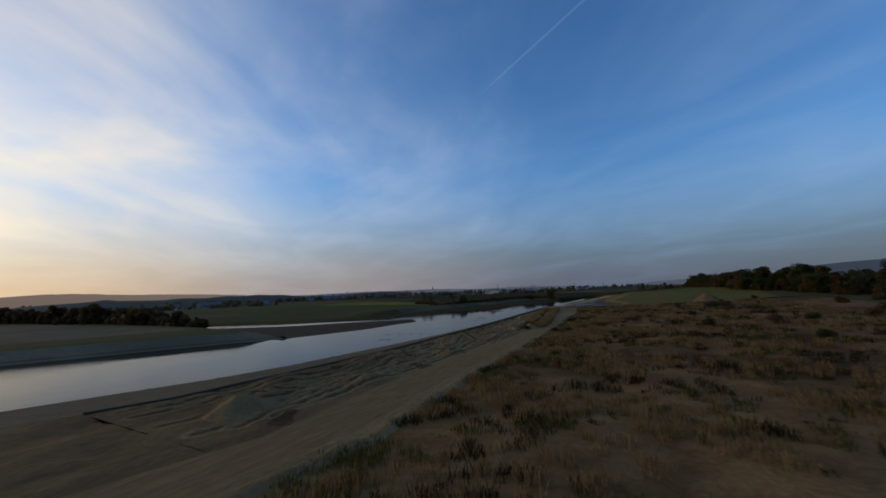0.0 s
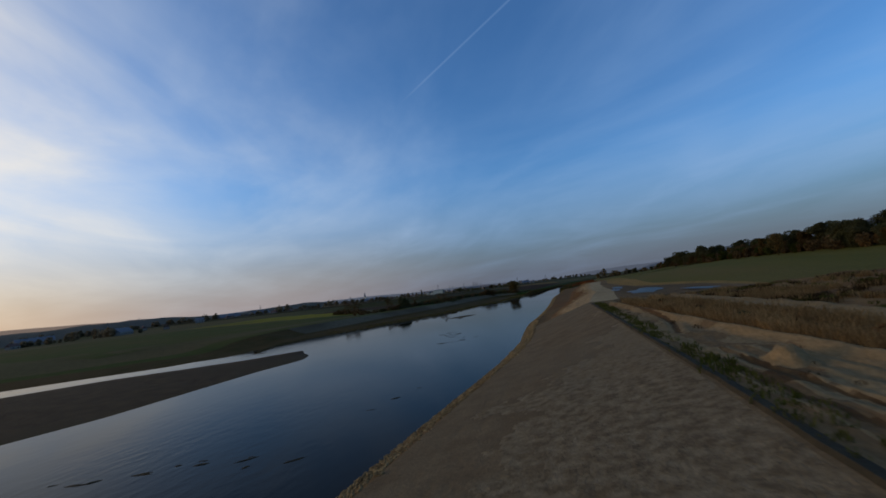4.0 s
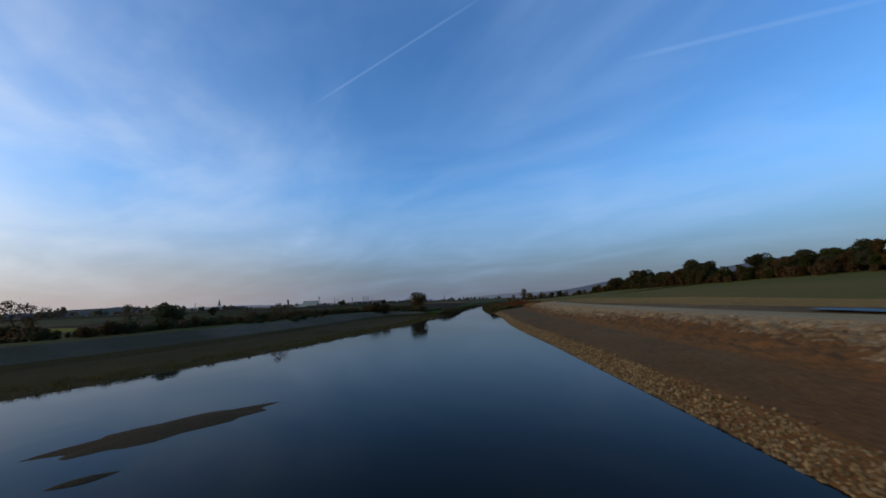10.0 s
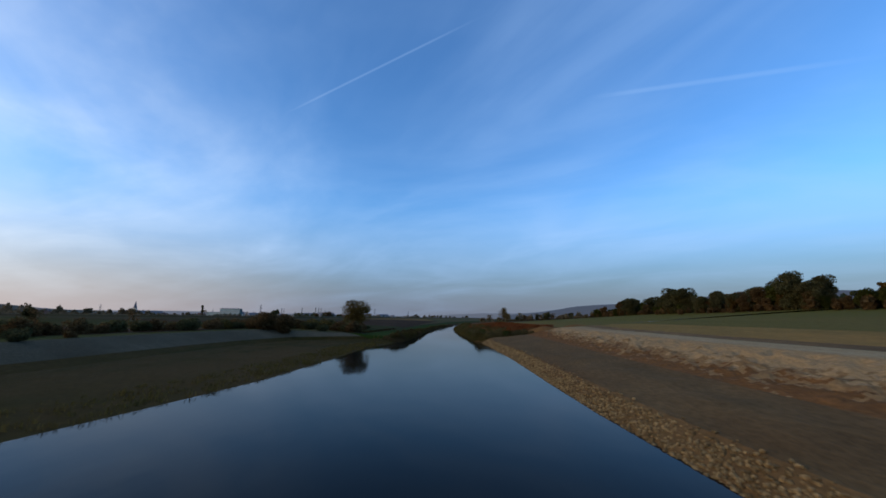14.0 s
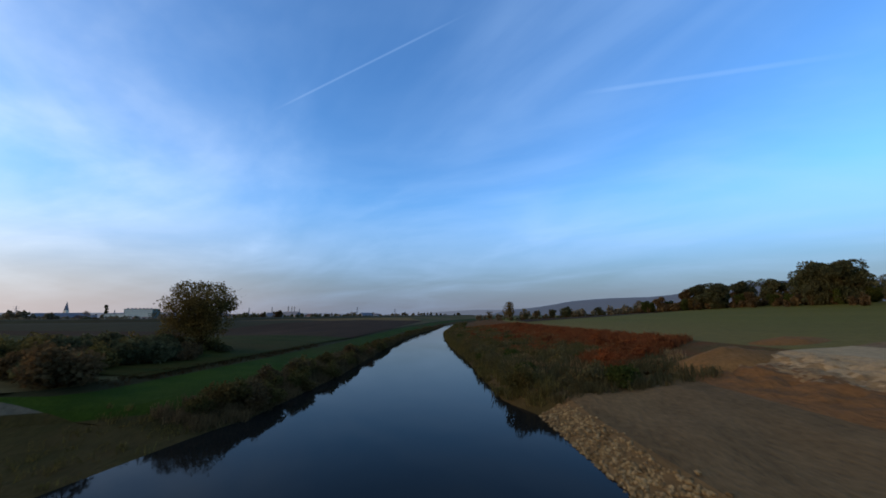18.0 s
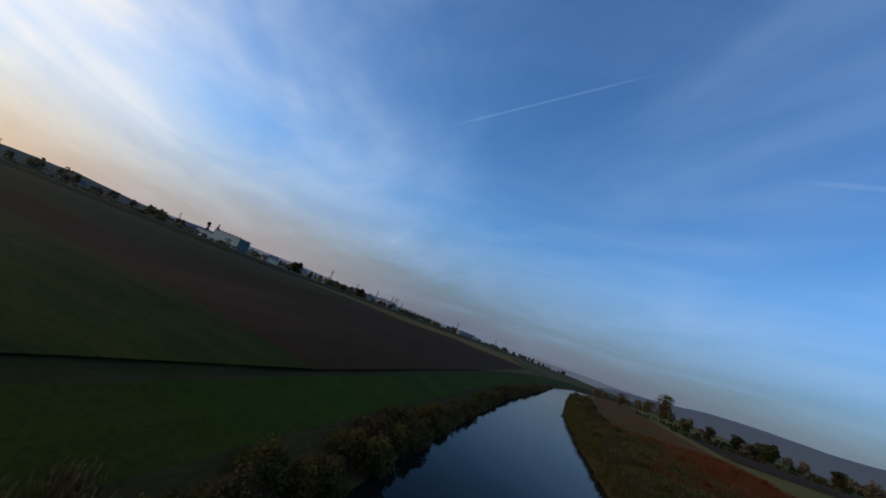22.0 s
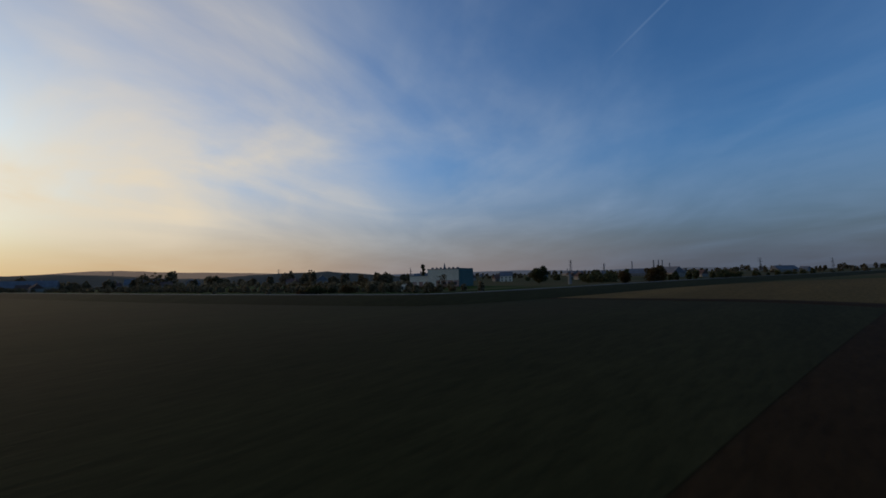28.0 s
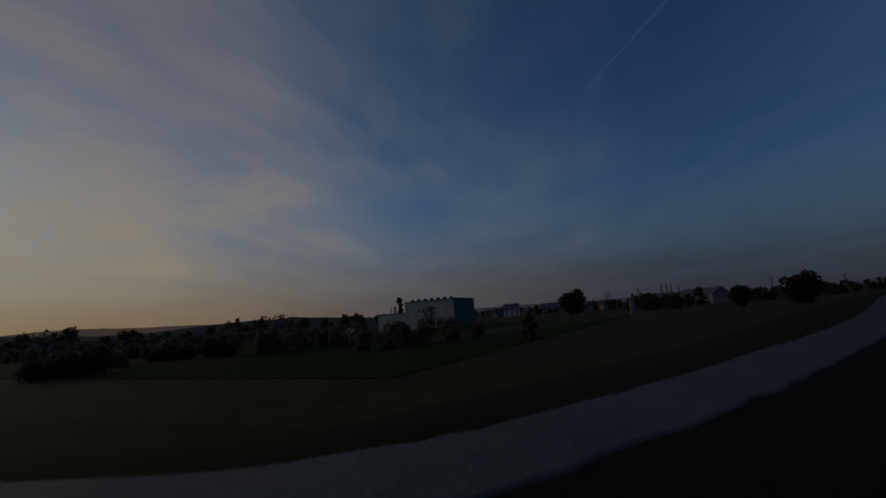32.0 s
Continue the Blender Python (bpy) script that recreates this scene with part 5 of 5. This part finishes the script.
shed = house("white_shed", "small white site cabin on the meadow", 4.2, 2.6, 2.4, M["white_wall"], M["white_wall"])
shed.matrix_basis = at(-237, 968, 7.6, 0, 0, 30)


def church():
    root = tagged(new("church_tower"), "far church with a pointed spire", "church")
    part("tower", boxes((-3, -3, 0, 3, 3, 20)), M["white_wall"], root)
    tv, tf = [], []
    tube(tv, tf, (0, 0, 20), (0, 0, 36), 3.6, 0.1, 8)
    mesh_ob("spire", tv, tf, M["roof_grey"], root)
    part("nave", boxes((-5, 3, 0, 5, 26, 9)), M["white_wall"], root)
    return root


church().matrix_basis = at(-700, 1420, 5)


# ---------------------------------------------------------------- far woods and hills
def far_wood(name, line, h, label, r, spacing=7.0, depth=30.0, mat="leaf_dark"):
    """A distant belt of trees as one mass of leaf clumps."""
    pts = []
    for (x0, y0), (x1, y1) in zip(line, line[1:]):
        L = math.hypot(x1 - x0, y1 - y0)
        for i in range(int(L / spacing)):
            t = (i + r.uniform(0, 1)) * spacing / L
            cx, cy = x0 + (x1 - x0) * t + r.normal(0, depth * 0.4), y0 + (y1 - y0) * t + r.normal(0, depth * 0.4)
            hh = h * r.uniform(0.45, 1.1) * (0.8 + 0.5 * hills(cx, cy, 90, 4))
            w = hh * r.uniform(0.45, 0.8)
            d = r.normal(size=(90, 3))
            d /= np.linalg.norm(d, axis=1)[:, None]
            c = np.array([cx, cy, ground_z(cx, cy) - 0.4 + hh * 0.5])
            pts.append(c + d * r.uniform(0.5, 1, (90, 1)) * np.array([w * 0.55, w * 0.55, hh * 0.52]))
    v, f = quads(np.concatenate(pts), h * 0.085, r)
    return tagged(mesh_ob(name, v, f, M[mat]), label, "wood", kind="stuff")


fr = np.random.default_rng(17)
far_wood("far_wood", [(-2600, 500), (-1900, 1300), (-1200, 1900), (-500, 2350), (100, 2500)], 17, "belt of woods along the far horizon", fr, 9, mat="leaf_hazed")
far_wood("town_trees", [(-1100, 560), (-900, 900), (-640, 1180), (-520, 1290), (-430, 1400), (-350, 1500), (-200, 1640), (-60, 1700)], 9, "trees among the houses of the far town", fr, 7, 70, mat="leaf_hazed")
far_wood("east_wood", [(330, -200), (300, 200), (260, 420), (230, 700), (215, 960)], 15, "deep wood behind the field's edge", fr, 6, 40)
far_wood("wood_undergrowth", [(262, 190), (236, 330), (188, 450), (182, 600), (168, 760), (158, 960)], 7.5, "brown and dark undergrowth along the wood's edge", fr, 1.5, 14, "leaf_brown")
far_wood("bank_hedge", [(-176, 236), (-300, 222), (-420, 206), (-560, 190)], 15, "continuous brown hedge on the far bank", fr, 2.6, 10, "leaf_brown")
far_wood("bank_thicket", [(L5[0](y) - 18, y) for y in (490, 520, 550, 580, 610, 640)], 4.2, "thick brown hedge behind the west embankment", fr, 1.1, 9, "leaf_brown")
far_wood("bare_tree_thicket", [(-190, 546), (-150, 532)], 6, "brown thicket round the bare trees", fr, 0.8, 9, "leaf_brown")
far_wood("field_hedge", [(62, 1000), (170, 960), (285, 915)], 3.4, "low hedge across the far fields", fr, 1.6, 4, "leaf_brown")
far_wood("field_hedge", [(62, 1078), (170, 1035), (285, 995)], 3.4, "low hedge across the far fields", fr, 1.6, 4, "leaf_dark")
far_wood("north_wood", [(170, 1000), (260, 1180), (420, 1300), (800, 1400)], 11, "hedges and trees at the far end of the field", fr, 7, 40, mat="leaf_hazed")
far_wood("field_end_trees", [(60, 1290), (180, 1200), (330, 1130), (480, 1000), (560, 820)], 13, "hedgerow trees beyond the crop field", fr, 6, 30, mat="leaf_hazed")
far_wood("village_trees", [(-330, 1170), (-260, 1200), (-200, 1100), (-165, 1180), (-120, 1300)], 8, "trees round the white house and sheds", fr, 6, 24)
far_wood("dike_wood", [(-1000, 470), (-760, 660), (-620, 880), (-560, 1040), (-430, 1130)], 15, "belts of trees and gardens beyond the dike", fr, 6, 50, mat="leaf_hazed")
far_wood("dike_scrub", [(-205, 962), (-250, 948), (-330, 915), (-420, 885), (-560, 835), (-760, 740)], 5.5, "brown scrub and gardens below the dike", fr, 1.3, 26, "leaf_hazed")
far_wood("garden_trees", [(-330, 985), (-400, 1010), (-480, 960), (-620, 900), (-800, 800), (-1050, 660)], 6, "garden trees beyond the dike", fr, 2.2, 60, "leaf_hazed")
far_wood("west_belt", [(-930, -150), (-790, 230), (-680, 430), (-600, 600)], 13, "hazy belt of trees and gardens beyond the west meadows", fr, 4.5, 60, "leaf_hazed")
far_wood("west_wood", [(-1500, -300), (-1200, 300), (-1000, 560)], 14, "belt of trees on the western horizon", fr, 8, 60, mat="leaf_hazed")


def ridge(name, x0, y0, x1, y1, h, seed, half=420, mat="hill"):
    """A long low hill far off."""
    n, m = 60, 8
    verts, faces = [], []
    d = Vector((x1 - x0, y1 - y0)).normalized()
    nrm = Vector((-d.y, d.x))
    for i in range(n + 1):
        t = i / n
        c = Vector((x0 + (x1 - x0) * t, y0 + (y1 - y0) * t))
        hh = h * math.sin(math.pi * t) ** 0.6 * (0.75 + 0.5 * hills(t * 900, seed, 160, seed))
        for j in range(m + 1):
            s = j / m * 2 - 1
            p = c + nrm * (s * half)
            verts.append((p.x, p.y, 2 + hh * max(0, math.cos(s * math.pi / 2)) + 4 * hills(p.x, p.y, 40, 2)))
    for i in range(n):
        for j in range(m):
            k = i * (m + 1) + j
            faces.append((k, k + 1, k + m + 2, k + m + 1))
    structure(mesh_ob(name, verts, faces, M[mat], smooth=True), "low wooded hills with painted evening haze", "hill")


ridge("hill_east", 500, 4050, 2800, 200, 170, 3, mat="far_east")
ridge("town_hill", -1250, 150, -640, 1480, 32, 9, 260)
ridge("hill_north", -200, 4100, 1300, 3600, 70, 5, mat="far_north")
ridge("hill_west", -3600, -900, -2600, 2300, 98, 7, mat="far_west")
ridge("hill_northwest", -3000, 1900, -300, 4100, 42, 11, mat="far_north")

# ---------------------------------------------------------------- river details
def bar(name, cx, cy, lx, ly, turn, h, label, seed):
    """A low island of gravel that just breaks the surface."""
    verts, faces = [(0, 0, h)], []
    n, rings = 28, 5
    for k in range(1, rings + 1):
        for i in range(n):
            a = 2 * math.pi * i / n
            u = k / rings
            w = 1 + 0.45 * hills(math.cos(a) * 9, math.sin(a) * 9, 4, seed) + 0.12 * hills(math.cos(a) * 9, math.sin(a) * 9, 1.2, seed)
            verts.append((lx * u * w * math.cos(a), ly * u * w * math.sin(a), h - (h + 0.25) * u ** 1.6 + 0.04 * hills(u * 9 + a, a * 3, 1.0, seed)))
    for i in range(n):
        faces.append((0, 1 + i, 1 + (i + 1) % n))
    for k in range(rings - 1):
        for i in range(n):
            a, b = 1 + k * n + i, 1 + k * n + (i + 1) % n
            faces.append((a, a + n, b + n, b))
    ob = mesh_ob(name, verts, faces, M["bar"], smooth=True)
    ob.matrix_basis = at(cx, cy, 0, 0, 0, turn)
    return tagged(ob, label, "gravel bar", kind="structure")


bar("gravel_island", -27, 444.5, 4.4, 13.0, -33, 0.45, "small brown gravel island in the river", 2)
bar("gravel_islet", -24, 433, 0.9, 3.2, -40, 0.22, "tiny gravel islet beside the island", 3)
SHOALS = ((-11, 242, 17, 254, 13, 1.6), (3, 221, 12, 225, 5, 1.4), (-9, 363, 1, 355, 9, 2.4), (-4, 352, 8, 347, 8, 2.2), (1, 337, 9, 341, 8, 1.8), (15, 268, 18, 282, 3, 0.8))
br = np.random.default_rng(29)
for x0, y0, x1, y1, count, spread in SHOALS:
    for i in range(count):
        k = (i + br.uniform(0, 1)) / count
        x, y = x0 + (x1 - x0) * k + br.normal(0, spread * 0.5), y0 + (y1 - y0) * k + br.normal(0, spread)
        long_side = br.uniform(0.8, 3.4)
        bar("shoal", x, y, br.uniform(0.25, 0.6), long_side, -48 + br.normal(0, 14), br.uniform(0.03, 0.12), "shallow dark gravel shoal breaking the surface", x)


def puddle(x, y, lx, ly, turn, z):
    n = 26
    verts = [(0, 0, 0)]
    for i in range(n):
        a = 2 * math.pi * i / n
        w = 1 + 0.45 * hills(math.cos(a) * 6, math.sin(a) * 6, 4, x)
        verts.append((lx * w * math.cos(a), ly * w * math.sin(a), 0))
    ob = mesh_ob("puddle", verts, [(0, 1 + i, 1 + (i + 1) % n) for i in range(n)], M["puddle"])
    ob.matrix_basis = at(x, y, z, 0, 0, turn)
    return tagged(ob, "shallow rain puddle on the muddy ground", "puddle", kind="structure")


for x, y, lx, ly, t in ((70, 398, 6, 19, -10), (63, 470, 3, 14, 0), (84, 372, 4, 8, 20), (60, 436, 2, 9, 5)):
    puddle(x, y, lx, ly, t, ground_z(x, y) + 0.32)


# spoil heaps, ditch and tracks beside the haul road
def mound(name, x, y, w, l, h, turn, mat, label, seed):
    """A round heap draped over the ground, lumpy and with a ragged foot."""
    verts, faces = [], []
    n = 22
    c, d = math.cos(radians(turn)), math.sin(radians(turn))
    z0 = ground_z(x, y)
    for j in range(n + 1):
        for i in range(n + 1):
            u, v = i / n * 2 - 1, j / n * 2 - 1
            r = min(1, math.hypot(u, v) * (1 + 0.22 * hills(u * 5, v * 5, 2.2, seed + 3)))
            px, py = u * w * c - v * l * d, u * w * d + v * l * c
            z = h * (0.5 + 0.5 * math.cos(math.pi * r)) * (1 + 0.35 * hills(u * 4, v * 4, 1.2, seed) + 0.15 * hills(u * 9, v * 9, 1.0, seed)) - 0.6 * r * r
            verts.append((px, py, ground_z(x + px, y + py) - z0 + z + 0.1))
    for j in range(n):
        for i in range(n):
            k = j * (n + 1) + i
            faces.append((k, k + 1, k + n + 2, k + n + 1))
    ob = mesh_ob(name, verts, faces, mat, smooth=True)
    ob.matrix_basis = at(x, y, z0)
    return tagged(ob, label, "mound")


mound("earth_mound", 80, 100, 5, 6, 2.2, 0, M["sand"], "pale heap of dug earth beside the track", 1)
mound("earth_mound", 148, 360, 9, 12, 4.0, 10, M["dirt"], "rust-brown heap of earth at the field's edge", 5)
mound("earth_mound", 58, 722, 8, 8, 0.7, 10, M["ochre"], "low ochre sand heap at the end of the gravel slope", 6)
mound("earth_mound", 40, 712, 11, 6, 1.5, 12, M["ochre"], "ochre sand heap where the gravel slope ends at the scrub", 8)
mound("earth_mound", 84, 211, 4, 3.2, 1.5, 20, M["sand"], "pale cut face of sand at the head of the ditch", 11)
mound("earth_mound", 76, 250, 4, 7, 1.7, 12, M["sand"], "long pale sand heap beside the ditch", 12)
mound("earth_mound", 65, 256, 2.5, 3.5, 1.2, 0, M["sand"], "small sand heap where the ruts begin", 13)
for i in range(30):                      # bushes in the ditch
    p = DITCH[int(i / 30 * (len(DITCH) - 1))]
    sow((shrub_brown, shrub_rust, shrub_dark, shrub_brown)[i % 4], p[0] + tr.uniform(-1.8, 2.4), p[1], tr.uniform(0.3, 0.62))
for i in range(24):                      # bushes on the rough grassland
    sow((shrub_dark, shrub_brown)[i % 2], tr.uniform(125, 230), tr.uniform(150, 360), tr.uniform(0.5, 1.1))


rim_v, rim_f = [], []                   # thrown-up rim along the haul road's outer edge
for i, y in enumerate(np.arange(70, 352, 0.8)):
    x, k = ROAD_R[0](y), 0.7 + 0.5 * hills(y, 3, 5, 2) + 0.3 * hills(y, 9, 1.4, 4)
    wob = 0.7 * hills(y, 0, 6, 6)
    for o, h in ((-2.6, 0.02), (-2.0, 0.16), (-1.3, -0.06), (-0.8, 0.22), (0.1, 0.75), (0.9, 0.55), (1.9, -0.2)):
        rim_v.append((x + o + wob + 0.2 * hills(y, o, 1.5, 3), y, 8.12 + h * k))
    if i:
        for j in range(6):
            c = (i - 1) * 7 + j
            rim_f.append((c, c + 1, c + 8, c + 7))
structure(mesh_ob("road_rim", rim_v, rim_f, M["sand"], smooth=True), "crumbling pale rim along the haul road", "road edge")
edge_v, edge_f = [], []
for i, y in enumerate(np.arange(90, 345, 2.5)):
    for o, h in ((0, -0.05), (0.15, 0.28), (0.8, 0.24), (1.0, -0.05)):
        edge_v.append((CREST(y) + o + 0.15 * hills(y, 0, 4, 1), y, CREST_Z(y) + h))
    if i:
        for j in range(3):
            k = (i - 1) * 4 + j
            edge_f.append((k, k + 1, k + 5, k + 4))
structure(mesh_ob("geotextile_edge", edge_v, edge_f, M["dark_strip"]), "dark geotextile edge along the top of the revetment", "edging")


def line_spots(n, y0, y1, xf, lo, hi, r):
    out = []
    for _ in range(n):
        y = r.uniform(y0, y1)
        out.append((xf(y) + r.uniform(lo, hi), y))
    return out


def ditch_spots(n, lo, hi, y0, y1, r):
    out = []
    for _ in range(n):
        p = DITCH[r.integers(0, len(DITCH))]
        if y0 <= p[1] <= y1:
            out.append((p[0] + r.uniform(lo, hi), p[1] + r.uniform(-0.8, 0.8)))
    return out


tufts("ditch_reeds", ditch_spots(800, 2.0, 5.0, 214, 330, tr) + ditch_spots(700, -4.2, -1.6, 225, 330, tr), M["grass_dry"], "tan dry reeds on the bank of the ditch", "reeds", 1.7, 0.8, 28, tr)
tufts("ditch_weeds", ditch_spots(420, -2.0, 2.6, 209, 330, tr), M["leaf_brown"], "brown and dull green weeds in the ditch", "weeds", 0.9, 0.8, 24, tr)
tufts("verge_weeds", line_spots(110, 195, 345, CREST, 3, 20, tr), M["grass_dark"], "withered weeds on the dirt", "weeds", 0.35, 0.5, 8, tr)
tufts("crest_weeds", line_spots(420, 185, 345, CREST, 0.3, 3.2, tr), M["grass_green"], "green weeds along the revetment's top edge", "weeds", 0.5, 0.5, 10, tr)
tufts("reeds_east", line_spots(1500, 708, 1080, RW, 0.0, 6.5, tr), M["leaf_willow"], "withered reeds along the canal's east bank", "reeds", 1.1, 0.9, 24, tr)
tufts("reeds_west", line_spots(900, 700, 775, LW, -5.5, -0.2, tr) + line_spots(1300, 775, 1080, LW, -2.6, -0.2, tr), M["leaf_brown"], "brown reeds along the canal's west bank", "reeds", 0.8, 0.8, 24, tr)
tufts("scrub_grass", line_spots(700, 712, 900, RW, 4, 30, tr), M["grass_dry"], "dry grass between the bushes", "grass", 1.2, 0.9, 20, tr)
tufts("scrub_weeds", line_spots(2400, 706, 900, RW, 2, 24, tr), M["leaf_grey"], "grey-green weeds between the bushes", "weeds", 1.1, 1.0, 28, tr)
rust_spots = []
while len(rust_spots) < 3000:
    y = tr.uniform(714, 900)
    lo, hi = (25 if y < 742 else RW(y) + 7), min(CREST(y) + 0.5, 24 + (y - 712) / 0.95)
    if hi <= lo:
        continue
    x = lo + (hi - lo) * tr.uniform(0, 1)
    if hills(x, y, 9, 40) > 0.25 - 1.3 * (x - lo) / (hi - lo):
        rust_spots.append((x, y))
tufts("olive_weeds", line_spots(1500, 735, 900, RW, 6, 24, tr), M["leaf_willow"], "olive and brown weeds among the rust-red ones", "weeds", 1.2, 1.0, 24, tr)
tufts("rust_weeds", rust_spots, M["leaf_rust"], "tall rust-red withered weeds covering the bank", "weeds", 1.25, 1.1, 32, tr)
tufts("shore_grass", line_spots(1500, 400, 700, LW, -10, -0.3, tr), M["leaf_willow"], "green grass along the west waterline", "grass", 0.6, 0.7, 10, tr)
tufts("hedge_grass", line_spots(300, 706, 770, L5[0], -1, 2, tr), M["grass_dark"], "dark grass in the ditch beside the meadow", "grass", 0.25, 0.9, 10, tr)


# riprap stones, the nearest ones each on its own
def stone_mesh(seed):
    r = np.random.default_rng(seed)
    bm = bmesh.new()
    bmesh.ops.create_icosphere(bm, subdivisions=1, radius=1.0)
    for v in bm.verts:
        v.co *= r.uniform(0.72, 1.18)
        v.co.z *= 0.62
    me = bpy.data.meshes.new("stone")
    bm.to_mesh(me)
    bm.free()
    me.materials.append(M["stone"])
    return me


shapes = [stone_mesh(40 + i) for i in range(8)]
data = []
for me in shapes:
    co = np.array([v.co[:] for v in me.vertices])
    data.append((co, np.array([p.vertices[:] for p in me.polygons])))
sr = np.random.default_rng(77)


def stone_spot(y):
    u = -0.06 + (0.95 if sr.uniform() < 0.9 else 1.15) * sr.uniform() ** 1.1
    x = RW(y) + (RIP[0](y) - RW(y)) * u
    return x, 1.7 * max(u, -0.1)


for i in range(300):
    y = 300 + 0.24 * i + sr.uniform(-0.1, 0.1)
    x, z = stone_spot(y)
    ob = new("stone", shapes[i % 8])
    ob.parent = riprap_bank
    s = sr.uniform(0.2, 0.42)
    s *= U
    ob.matrix_basis = Matrix.LocRotScale((U * x, U * y, U * z + s * 0.25), Euler(sr.uniform(0, 6.28, 3)), (s, s * sr.uniform(0.8, 1.4), s))
vs, fs, k = [], [], 0
for i in range(27000):
    y = sr.uniform(110, 706) if i < 24000 else sr.uniform(296, 376)
    x, z = stone_spot(y)
    co, fa = data[i % 8]
    a = sr.uniform(0, 6.28)
    s = sr.uniform(0.09, 0.24)
    c, d = math.cos(a), math.sin(a)
    rot = np.array([[c, -d, 0], [d, c, 0], [0, 0, 1]])
    vs.append(co @ rot.T * s * np.array([1, sr.uniform(0.8, 1.2), 1.15]) + np.array([x, y, z + s * 0.2]))
    fs.append(fa + k)
    k += len(co)
rest = mesh_ob("loose_stone_mass", np.concatenate(vs), np.concatenate(fs), M["stone"], riprap_bank)
tagged(rest, "loose pale riprap stones along the waterline", kind="stuff")
